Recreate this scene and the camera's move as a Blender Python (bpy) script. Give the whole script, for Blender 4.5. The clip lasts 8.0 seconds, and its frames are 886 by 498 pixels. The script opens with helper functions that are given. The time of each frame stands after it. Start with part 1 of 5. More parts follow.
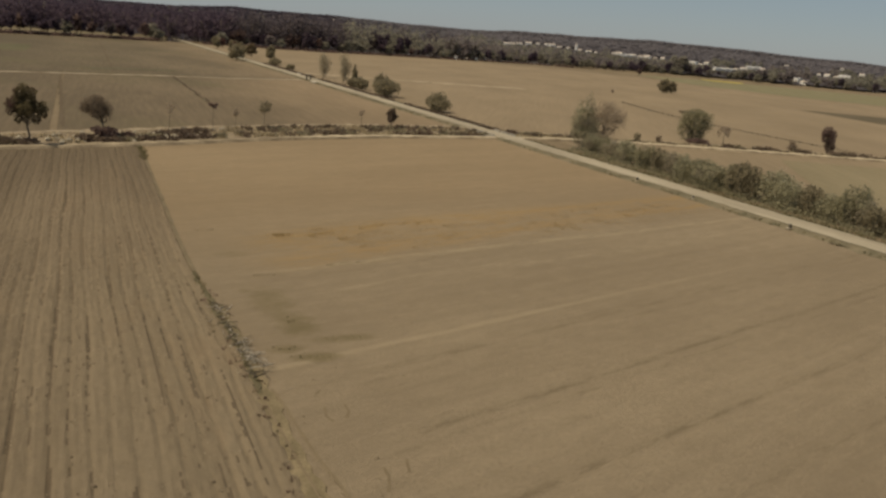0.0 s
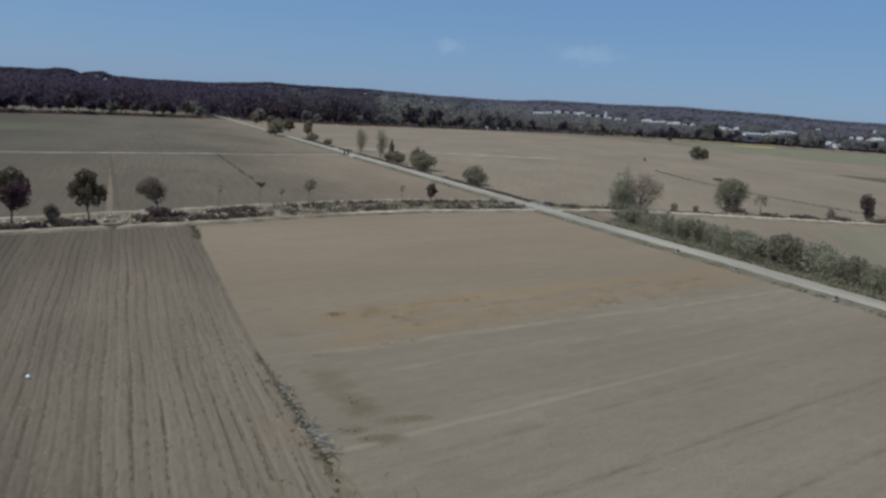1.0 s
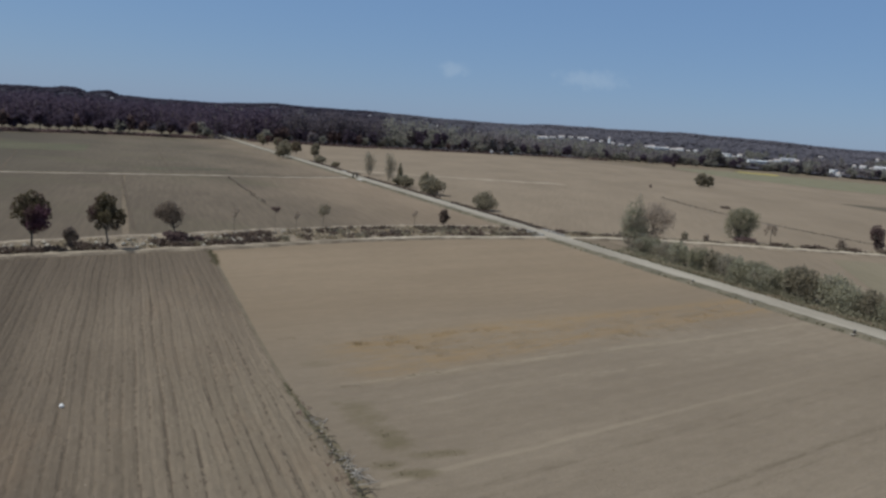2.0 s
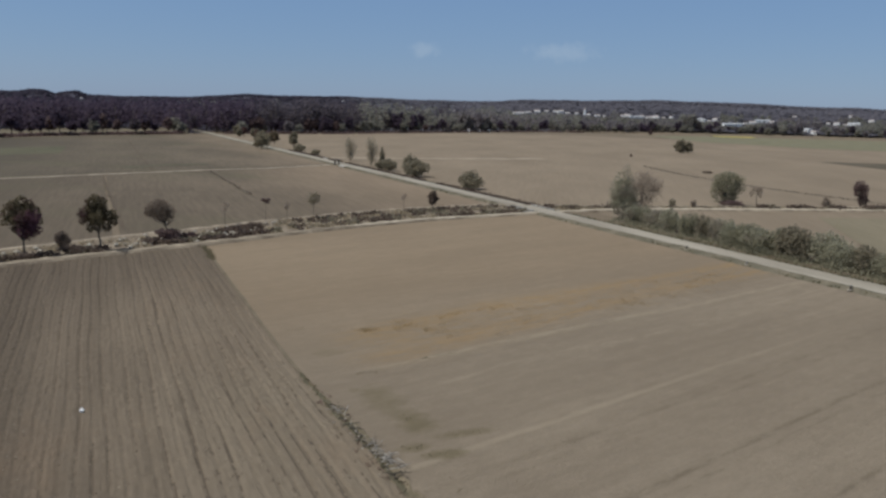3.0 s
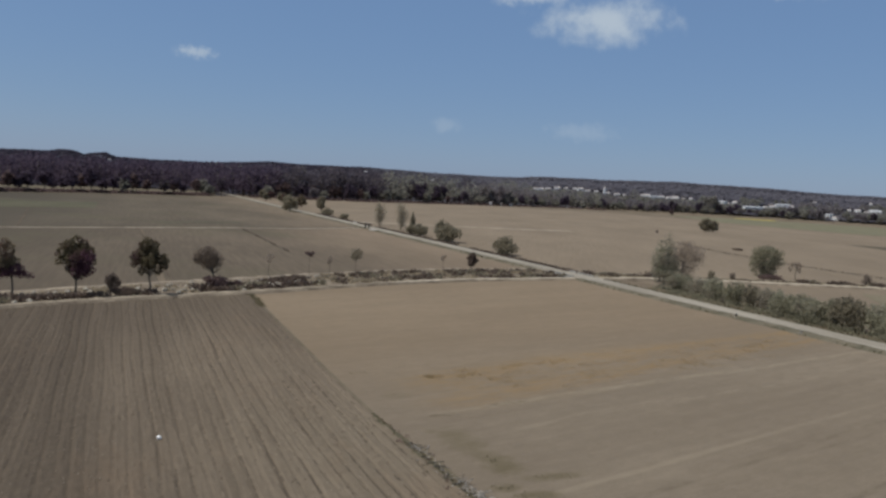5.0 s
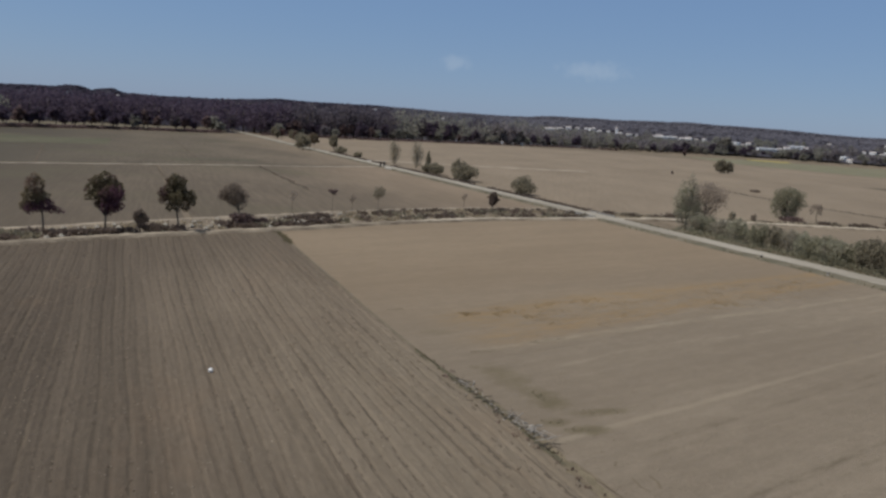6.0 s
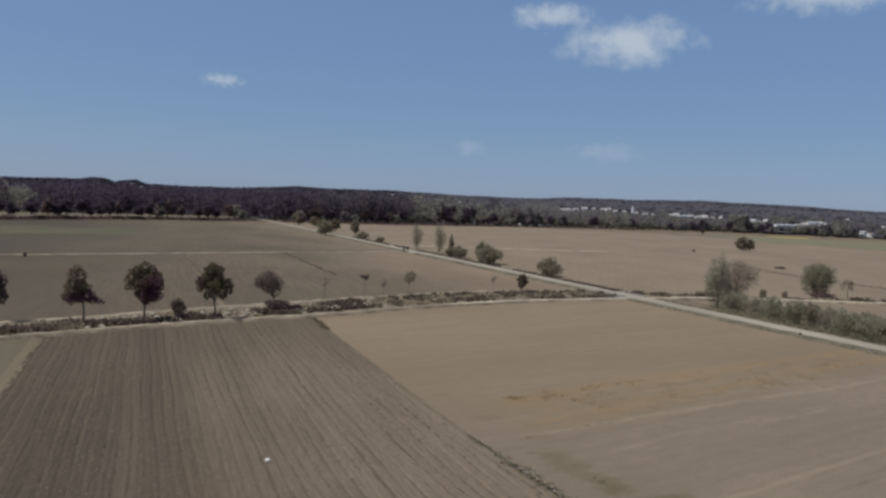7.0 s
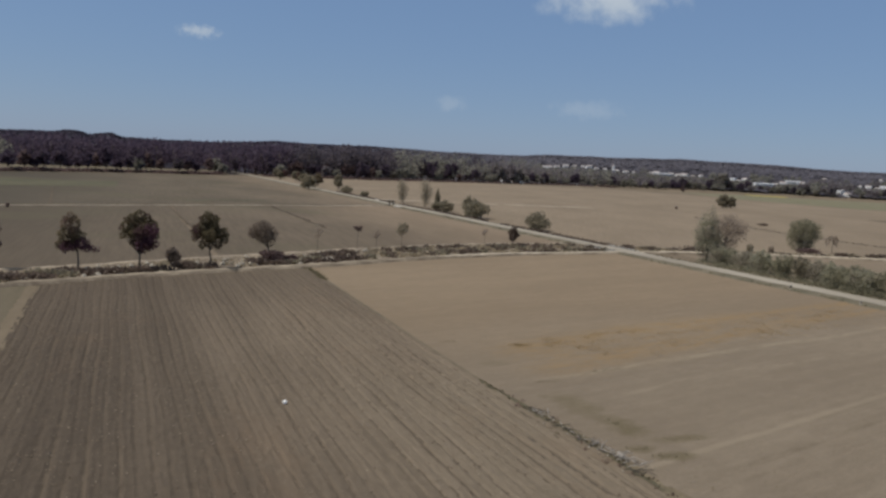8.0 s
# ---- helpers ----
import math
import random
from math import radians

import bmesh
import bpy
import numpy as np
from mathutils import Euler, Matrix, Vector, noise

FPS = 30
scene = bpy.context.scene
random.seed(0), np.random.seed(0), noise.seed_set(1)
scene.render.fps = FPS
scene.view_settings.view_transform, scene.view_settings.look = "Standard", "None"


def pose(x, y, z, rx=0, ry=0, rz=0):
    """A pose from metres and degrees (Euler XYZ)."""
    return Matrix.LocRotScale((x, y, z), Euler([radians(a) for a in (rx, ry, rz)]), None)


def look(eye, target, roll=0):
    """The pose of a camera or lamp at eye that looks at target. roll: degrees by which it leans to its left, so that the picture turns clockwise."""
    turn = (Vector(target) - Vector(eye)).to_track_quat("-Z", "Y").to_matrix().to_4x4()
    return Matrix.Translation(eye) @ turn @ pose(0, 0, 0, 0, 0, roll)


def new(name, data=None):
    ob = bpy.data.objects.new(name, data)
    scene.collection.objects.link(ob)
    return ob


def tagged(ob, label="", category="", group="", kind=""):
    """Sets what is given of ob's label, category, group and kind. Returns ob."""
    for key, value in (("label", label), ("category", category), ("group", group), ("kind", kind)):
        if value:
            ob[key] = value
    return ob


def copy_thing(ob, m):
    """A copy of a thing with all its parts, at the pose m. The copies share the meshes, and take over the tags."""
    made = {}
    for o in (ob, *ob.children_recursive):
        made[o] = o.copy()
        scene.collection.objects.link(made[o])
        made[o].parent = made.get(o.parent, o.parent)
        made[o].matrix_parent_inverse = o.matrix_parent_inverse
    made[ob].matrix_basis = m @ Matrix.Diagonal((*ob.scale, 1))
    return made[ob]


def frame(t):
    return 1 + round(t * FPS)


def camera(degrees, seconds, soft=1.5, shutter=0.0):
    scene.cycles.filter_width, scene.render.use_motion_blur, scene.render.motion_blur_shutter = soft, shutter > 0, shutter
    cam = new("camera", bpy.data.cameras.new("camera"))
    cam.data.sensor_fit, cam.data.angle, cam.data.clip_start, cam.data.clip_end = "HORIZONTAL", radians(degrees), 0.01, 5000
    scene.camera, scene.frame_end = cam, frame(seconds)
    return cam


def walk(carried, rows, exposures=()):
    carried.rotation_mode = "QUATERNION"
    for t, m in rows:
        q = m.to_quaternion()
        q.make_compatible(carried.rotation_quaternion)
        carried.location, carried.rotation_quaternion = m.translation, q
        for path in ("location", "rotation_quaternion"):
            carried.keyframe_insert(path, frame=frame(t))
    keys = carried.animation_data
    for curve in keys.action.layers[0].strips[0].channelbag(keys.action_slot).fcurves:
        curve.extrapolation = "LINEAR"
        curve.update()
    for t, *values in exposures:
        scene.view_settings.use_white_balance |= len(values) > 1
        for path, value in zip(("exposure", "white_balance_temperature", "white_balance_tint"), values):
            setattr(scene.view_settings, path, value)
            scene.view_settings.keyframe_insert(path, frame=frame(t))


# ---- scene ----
cam = camera(57.12, 8.0, soft=2.7)
PATH = [
    (0, look((-7.036, -110.967, 16.634), (9.152, -75.742, 6.778), 4.98)),
    (0.1, look((-7.188, -111.008, 16.703), (9.448, -75.907, 7.152), 4.35)),
    (0.2, look((-7.332, -111.044, 16.765), (9.649, -76.009, 7.587), 4.17)),
    (0.3, look((-7.480, -111.082, 16.831), (9.871, -76.113, 8.107), 5.56)),
    (0.4, look((-7.643, -111.130, 16.910), (9.264, -75.858, 8.540), 4.90)),
    (0.5, look((-7.834, -111.193, 17.010), (8.619, -75.649, 8.890), 4.40)),
    (0.6, look((-8.065, -111.289, 17.147), (7.730, -75.429, 9.114), 3.53)),
    (0.7, look((-8.327, -111.414, 17.312), (7.116, -75.345, 9.527), 3.72)),
    (0.8, look((-8.602, -111.542, 17.486), (6.498, -75.257, 10.040), 4.18)),
    (0.9, look((-8.874, -111.646, 17.651), (6.070, -75.217, 10.607), 4.11)),
    (1, look((-9.123, -111.700, 17.785), (5.669, -75.154, 11.033), 3.81)),
    (1.1, look((-9.348, -111.690, 17.884), (5.386, -75.112, 11.177), 4.51)),
    (1.2, look((-9.560, -111.635, 17.961), (4.948, -74.982, 11.173), 4.61)),
    (1.3, look((-9.764, -111.555, 18.023), (4.710, -74.856, 11.411), 4.97)),
    (1.4, look((-9.963, -111.468, 18.079), (4.351, -74.637, 11.867), 5.18)),
    (1.5, look((-10.162, -111.396, 18.133), (4.113, -74.520, 12.096), 4.52)),
    (1.6, look((-10.359, -111.344, 18.197), (3.988, -74.465, 12.360), 4.64)),
    (1.7, look((-10.551, -111.301, 18.271), (3.920, -74.424, 12.732), 4.88)),
    (2.8, look((-12.478, -110.849, 18.663), (3.359, -74.714, 12.076), 1.49)),
    (2.9, look((-12.649, -110.753, 18.561), (3.036, -74.515, 12.175), 0.89)),
    (3, look((-12.822, -110.638, 18.421), (2.702, -74.363, 11.853), 1.23)),
    (3.1, look((-12.992, -110.498, 18.225), (2.441, -74.171, 11.727), 3.44)),
    (3.2, look((-13.156, -110.338, 17.985), (2.022, -73.968, 11.143), 4.77)),
    (3.3, look((-13.322, -110.173, 17.731), (1.705, -73.810, 10.528), 5.44)),
    (3.4, look((-13.497, -110.018, 17.496), (1.175, -73.219, 11.969), 5.61)),
    (3.5, look((-13.686, -109.889, 17.311), (0.708, -72.836, 12.854), 4.30)),
    (3.6, look((-13.896, -109.793, 17.194), (0.511, -72.751, 12.689), 4.38)),
    (3.7, look((-14.122, -109.720, 17.121), (0.695, -72.801, 12.953), 3.91)),
    (3.8, look((-14.356, -109.659, 17.070), (0.992, -72.929, 13.155), 4.41)),
    (3.9, look((-14.589, -109.598, 17.018), (1.368, -73.115, 13.219), 3.07)),
    (4, look((-14.810, -109.526, 16.942), (1.445, -73.133, 13.580), 2.94)),
    (4.1, look((-15.018, -109.442, 16.836), (1.112, -72.946, 14.043), 2.57)),
    (4.2, look((-15.218, -109.354, 16.715), (0.988, -72.983, 12.900), 3.24)),
    (4.3, look((-15.415, -109.263, 16.588), (0.539, -72.814, 12.482), 2.79)),
    (4.4, look((-15.613, -109.172, 16.465), (0.554, -72.884, 11.793), 3.04)),
    (4.5, look((-15.815, -109.082, 16.356), (0.259, -72.803, 11.318), 4.27)),
    (4.6, look((-16.024, -108.997, 16.258), (-0.152, -72.490, 12.338), 4.84)),
    (4.7, look((-16.238, -108.915, 16.166), (-0.691, -72.140, 13.734), 3.89)),
    (5.8, look((-18.706, -108.017, 15.618), (-4.493, -70.996, 10.379), 3.79)),
    (5.9, look((-18.924, -107.909, 15.621), (-4.416, -71.020, 10.260), 3.40)),
    (6, look((-19.137, -107.792, 15.635), (-4.553, -71.030, 9.650), 3.71)),
    (6.1, look((-19.344, -107.654, 15.668), (-4.603, -70.957, 9.663), 4.31)),
    (6.2, look((-19.545, -107.496, 15.720), (-4.920, -70.665, 10.290), 4.30)),
    (6.3, look((-19.747, -107.341, 15.777), (-5.086, -70.501, 10.501), 3.85)),
    (6.4, look((-19.956, -107.210, 15.822), (-5.190, -70.401, 10.620), 4.34)),
    (6.5, look((-20.176, -107.124, 15.842), (-5.614, -70.243, 10.581), 3.34)),
    (6.6, look((-20.415, -107.105, 15.830), (-6.013, -70.107, 10.957), 3.56)),
    (6.7, look((-20.670, -107.137, 15.798), (-6.596, -70.005, 10.988), 3.97)),
    (6.8, look((-20.929, -107.190, 15.753), (-7.361, -69.806, 11.470), 3.05)),
    (6.9, look((-21.181, -107.232, 15.702), (-7.671, -69.706, 12.657), 3.02)),
    (7, look((-21.417, -107.231, 15.653), (-7.672, -69.720, 13.655), 2.46)),
    (7.1, look((-21.630, -107.179, 15.609), (-7.410, -69.853, 13.471), 1.46)),
    (7.2, look((-21.828, -107.095, 15.567), (-7.084, -70.033, 12.575), 1.31)),
    (7.3, look((-22.019, -106.995, 15.520), (-7.037, -70.124, 11.509), 0.96)),
    (7.4, look((-22.211, -106.890, 15.460), (-6.887, -70.316, 10.220), 2.69)),
    (7.5, look((-22.414, -106.795, 15.382), (-7.057, -70.136, 10.871), 3.53)),
    (7.6, look((-22.628, -106.708, 15.279), (-7.365, -70.110, 10.022), 3.83)),
    (7.7, look((-22.849, -106.622, 15.156), (-7.858, -69.990, 9.377), 2.54)),
    (8, look((-23.523, -106.364, 14.751), (-8.783, -69.401, 10.691), 2.97)),
]
walk(cam, PATH, exposures=[(0, 0.0, 9550, 7), (0.3, 0.0, 9400, 7), (0.4, 0.0, 5730, -4), (1.0, 0.0, 5800, 3), (1.7, 0.0, 6100, 6), (3.0, 0.03, 6380, 7), (3.6, 0.05, 6410, 7), (4.2, -0.03, 6440, 8), (4.7, -0.03, 6450, 8), (6.8, 0.0, 6480, 9), (8.0, 0.0, 6680, 9)])
# ---- light ----
SUN_FROM = Vector((-0.52, 0.06, 0.84)).normalized()
world = bpy.data.worlds.new("sky")
scene.world = world
world.use_nodes = True
wn = world.node_tree.nodes
sky = wn.new("ShaderNodeTexSky")
sky.sky_type = "NISHITA"
sky.sun_disc = False
sky.sun_elevation = math.asin(SUN_FROM.z)
sky.sun_rotation = math.atan2(SUN_FROM.x, SUN_FROM.y)
sky.air_density, sky.dust_density, sky.ozone_density = 1.0, 0.4, 2.0
sky.altitude = 0
haze = wn.new("ShaderNodeMix")
haze.data_type = "RGBA"
haze.inputs[0].default_value = 0.62
haze.inputs[7].default_value = (2.16, 3.74, 7.05, 1)
world.node_tree.links.new(sky.outputs[0], haze.inputs[6])
where, height, veil = wn.new("ShaderNodeTexCoord"), wn.new("ShaderNodeSeparateXYZ"), wn.new("ShaderNodeMix")
lift = wn.new("ShaderNodeMapRange")
lift.inputs["From Min"].default_value, lift.inputs["From Max"].default_value = 0.28, 0.75
veil.data_type = "RGBA"
veil.inputs[7].default_value = (3.65, 3.9, 4.3, 1)
world.node_tree.links.new(where.outputs["Generated"], height.inputs[0])
world.node_tree.links.new(height.outputs["Z"], lift.inputs["Value"])
world.node_tree.links.new(lift.outputs[0], veil.inputs[0])
world.node_tree.links.new(haze.outputs[2], veil.inputs[6])
world.node_tree.links.new(veil.outputs[2], wn["Background"].inputs[0])
wn["Background"].inputs[1].default_value = 0.072
sun = new("sun", bpy.data.lights.new("sun", "SUN"))
sun.data.energy, sun.data.angle, sun.data.color = 3.34, radians(0.6), (1.0, 0.962, 0.94)
sun.matrix_world = look(SUN_FROM * 100, (0, 0, 0))


# ---- materials ----
def nodes_of(name, rough=0.9, spec=0.2):
    m = bpy.data.materials.new(name)
    m.use_nodes = True
    t = m.node_tree
    b = t.nodes["Principled BSDF"]
    b.inputs["Roughness"].default_value = rough
    b.inputs["Specular IOR Level"].default_value = spec
    return m, t, b


def add(t, kind, **values):
    n = t.nodes.new(kind)
    for k, v in values.items():
        n.inputs[k].default_value = v
    return n


def noise_at(t, scale, size=(1, 1, 1), turn=0.0, detail=4.0, rough=0.6):
    """Noise over world metres, stretched by size along axes turned by so many degrees."""
    g = t.nodes.new("ShaderNodeNewGeometry")
    r = t.nodes.new("ShaderNodeVectorRotate")
    r.rotation_type = "Z_AXIS"
    r.inputs["Angle"].default_value = -radians(turn)
    t.links.new(g.outputs["Position"], r.inputs["Vector"])
    m = t.nodes.new("ShaderNodeVectorMath")
    m.operation = "DIVIDE"
    m.inputs[1].default_value = size
    t.links.new(r.outputs[0], m.inputs[0])
    n = add(t, "ShaderNodeTexNoise", Scale=scale, Detail=detail, Roughness=rough)
    t.links.new(m.outputs[0], n.inputs["Vector"])
    return n.outputs[0]


def ramp(t, value, low, high, smooth=True):
    n = add(t, "ShaderNodeMapRange")
    n.interpolation_type = "SMOOTHSTEP" if smooth else "LINEAR"
    n.inputs["From Min"].default_value, n.inputs["From Max"].default_value = low, high
    t.links.new(value, n.inputs["Value"])
    return n.outputs[0]


def calc(t, op, a, b=0.0):
    n = t.nodes.new("ShaderNodeMath")
    n.operation = op
    for k, v in enumerate((a, b)):
        if isinstance(v, (int, float)):
            n.inputs[k].default_value = v
        else:
            t.links.new(v, n.inputs[k])
    return n.outputs[0]


def blend(t, fac, a, b):
    n = t.nodes.new("ShaderNodeMix")
    n.data_type = "RGBA"
    for k, v in ((0, fac), (6, a), (7, b)):
        if isinstance(v, float):
            n.inputs[k].default_value = v
        elif isinstance(v, tuple):
            n.inputs[k].default_value = (*v, 1)
        else:
            t.links.new(v, n.inputs[k])
    return n.outputs[2]


def relief(t, b, value, strength, distance):
    n = add(t, "ShaderNodeBump", Strength=strength, Distance=distance)
    t.links.new(value, n.inputs["Height"])
    t.links.new(n.outputs[0], b.inputs["Normal"])


def soil(name, dark, light, turn=0.0, long=14.0, stain=None):
    """Bare earth: broad stains, streaks along the working direction, and fine crumbs."""
    m, t, b = nodes_of(name, 0.95, 0.1)
    broad = noise_at(t, 0.035, (2.5, 1, 1), turn, 5)
    streak = noise_at(t, 0.9, (long, 0.8, 1), turn, 5, 0.7)
    crumb = noise_at(t, 5.0, (1, 1, 1), 0, 6, 0.75)
    mixed = calc(t, "ADD", calc(t, "MULTIPLY", broad, 0.45), calc(t, "ADD", calc(t, "MULTIPLY", streak, 0.33), calc(t, "MULTIPLY", crumb, 0.30)))
    colour = blend(t, ramp(t, mixed, 0.40, 0.70), dark, light)
    if stain:
        spot = noise_at(t, 0.028, (2.0, 1, 1), turn + 40, 4, 0.6)
        colour = blend(t, calc(t, "MULTIPLY", ramp(t, spot, 0.5, 0.72), 0.7), colour, stain)
    t.links.new(colour, b.inputs["Base Color"])
    relief(t, b, calc(t, "ADD", crumb, streak), 0.7, 0.12)
    return m


def plain(name, a, b_, scale=3.0, rough=0.9, bump=0.3, size=(1, 1, 1), spec=0.2):
    m, t, b = nodes_of(name, rough, spec)
    big, fine = noise_at(t, scale * 0.25, size), noise_at(t, scale * 4, size, 0, 6, 0.7)
    mixed = calc(t, "ADD", calc(t, "MULTIPLY", big, 0.6), calc(t, "MULTIPLY", fine, 0.4))
    t.links.new(blend(t, ramp(t, mixed, 0.36, 0.66), a, b_), b.inputs["Base Color"])
    relief(t, b, fine, bump, 0.04)
    return m


def foliage(name, dark, light, other=None, share=0.2):
    """Leaves or twigs: each varies by itself, and whole plants vary too."""
    m, t, b = nodes_of(name, 0.75, 0.15)
    g = t.nodes.new("ShaderNodeNewGeometry")
    o = t.nodes.new("ShaderNodeObjectInfo")
    patch = noise_at(t, 0.7, (1, 1, 1), 0, 3)
    v = calc(t, "ADD", calc(t, "MULTIPLY", g.outputs["Random Per Island"], 0.6), calc(t, "MULTIPLY", patch, 0.5))
    colour = blend(t, ramp(t, v, 0.1, 0.9, False), dark, light)
    if other:
        pick = calc(t, "ADD", calc(t, "MULTIPLY", noise_at(t, 0.35, (1, 1, 1), 0, 3), 0.8), calc(t, "MULTIPLY", o.outputs["Random"], 0.3))
        colour = blend(t, ramp(t, pick, 0.62 - share, 0.72 - share * 0.5), colour, other)
    t.links.new(colour, b.inputs["Base Color"])
    thin = t.nodes.new("ShaderNodeBsdfTranslucent")
    t.links.new(colour, thin.inputs["Color"])
    both = t.nodes.new("ShaderNodeMixShader")
    both.inputs[0].default_value = 0.5
    t.links.new(b.outputs[0], both.inputs[1])
    t.links.new(thin.outputs[0], both.inputs[2])
    t.links.new(both.outputs[0], t.nodes["Material Output"].inputs["Surface"])
    return m


M_GROUND = soil("open_farmland", (0.145, 0.115, 0.082), (0.21, 0.168, 0.120), 65, 10, stain=(0.13, 0.115, 0.075))


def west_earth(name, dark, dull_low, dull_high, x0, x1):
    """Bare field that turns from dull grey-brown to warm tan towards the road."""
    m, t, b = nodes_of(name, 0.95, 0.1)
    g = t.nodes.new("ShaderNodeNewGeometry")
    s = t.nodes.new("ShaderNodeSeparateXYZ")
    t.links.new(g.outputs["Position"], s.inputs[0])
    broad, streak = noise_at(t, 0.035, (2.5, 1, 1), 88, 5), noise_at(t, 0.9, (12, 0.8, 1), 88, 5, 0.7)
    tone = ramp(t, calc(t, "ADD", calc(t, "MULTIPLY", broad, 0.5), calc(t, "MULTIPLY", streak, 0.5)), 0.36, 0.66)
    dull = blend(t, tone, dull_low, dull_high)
    # Darker westwards: partly the soil, partly lens falloff put into its colour.
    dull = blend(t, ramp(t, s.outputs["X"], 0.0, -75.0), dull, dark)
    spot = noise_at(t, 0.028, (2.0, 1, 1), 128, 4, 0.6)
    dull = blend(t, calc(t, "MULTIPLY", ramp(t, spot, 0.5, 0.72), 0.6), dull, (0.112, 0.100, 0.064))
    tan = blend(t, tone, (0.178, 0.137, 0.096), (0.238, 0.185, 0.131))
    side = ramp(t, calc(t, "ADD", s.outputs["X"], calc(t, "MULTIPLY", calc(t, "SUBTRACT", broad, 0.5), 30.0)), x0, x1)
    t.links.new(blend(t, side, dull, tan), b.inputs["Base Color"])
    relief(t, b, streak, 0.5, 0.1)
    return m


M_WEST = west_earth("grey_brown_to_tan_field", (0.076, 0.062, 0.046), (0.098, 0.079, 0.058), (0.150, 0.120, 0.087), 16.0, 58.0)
M_FAR = west_earth("dull_olive_brown_field", (0.075, 0.064, 0.048), (0.093, 0.077, 0.056), (0.146, 0.119, 0.086), 15.0, 95.0)
M_EAST = soil("tan_field", (0.186, 0.148, 0.106), (0.250, 0.200, 0.144), 60, 18)
M_PALE = soil("pale_field", (0.118, 0.100, 0.069), (0.168, 0.141, 0.098), 88, 12)
M_RUT = soil("rut_earth", (0.150, 0.120, 0.083), (0.205, 0.165, 0.115), 90, 8)


def ploughed_earth():
    """Dark turned earth with streaks along the furrows, drier and paler along its margin."""
    m, t, b = nodes_of("ploughed_earth", 0.95, 0.1)
    g = t.nodes.new("ShaderNodeNewGeometry")
    s = t.nodes.new("ShaderNodeSeparateXYZ")
    t.links.new(g.outputs["Position"], s.inputs[0])
    broad = noise_at(t, 0.05, (2.0, 1, 1), 90, 5)
    streak = noise_at(t, 1.1, (9, 0.55, 1), 90, 7, 0.8)
    lanes = noise_at(t, 0.42, (40, 1.0, 1), 90, 3, 0.6)
    crumb = noise_at(t, 2.2, (1.6, 1, 1), 90, 8, 0.85)
    mixed = calc(t, "ADD", calc(t, "MULTIPLY", broad, 0.30), calc(t, "ADD", calc(t, "MULTIPLY", streak, 0.18), calc(t, "ADD", calc(t, "MULTIPLY", crumb, 0.38), calc(t, "MULTIPLY", lanes, 0.28))))
    tone = ramp(t, mixed, 0.46, 0.70)
    dark_earth = blend(t, tone, (0.086, 0.068, 0.051), (0.135, 0.107, 0.079))
    dry = blend(t, tone, (0.149, 0.119, 0.086), (0.209, 0.167, 0.121))
    side = ramp(t, calc(t, "ADD", s.outputs["X"], calc(t, "MULTIPLY", broad, 8.0)), -22.0, -1.0)
    near = ramp(t, s.outputs["Y"], -10.0, -46.0)
    colour = blend(t, calc(t, "MULTIPLY", side, calc(t, "ADD", 0.4, calc(t, "MULTIPLY", near, 0.6))), dark_earth, dry)
    fine = blend(t, tone, (0.168, 0.136, 0.098), (0.232, 0.189, 0.137))
    edge = calc(t, "MULTIPLY", ramp(t, calc(t, "ADD", s.outputs["X"], calc(t, "MULTIPLY", broad, 6.0)), -11.0, 0.0), ramp(t, s.outputs["Y"], -44.0, -62.0))
    colour = blend(t, edge, colour, fine)
    rust = noise_at(t, 0.10, (3.0, 1, 1), 90, 6, 0.75)
    colour = blend(t, calc(t, "MULTIPLY", ramp(t, rust, 0.52, 0.72), 0.22), colour, (0.215, 0.142, 0.088))
    t.links.new(colour, b.inputs["Base Color"])
    relief(t, b, calc(t, "ADD", crumb, streak), 0.9, 0.12)
    return m


M_PLOUGH = ploughed_earth()


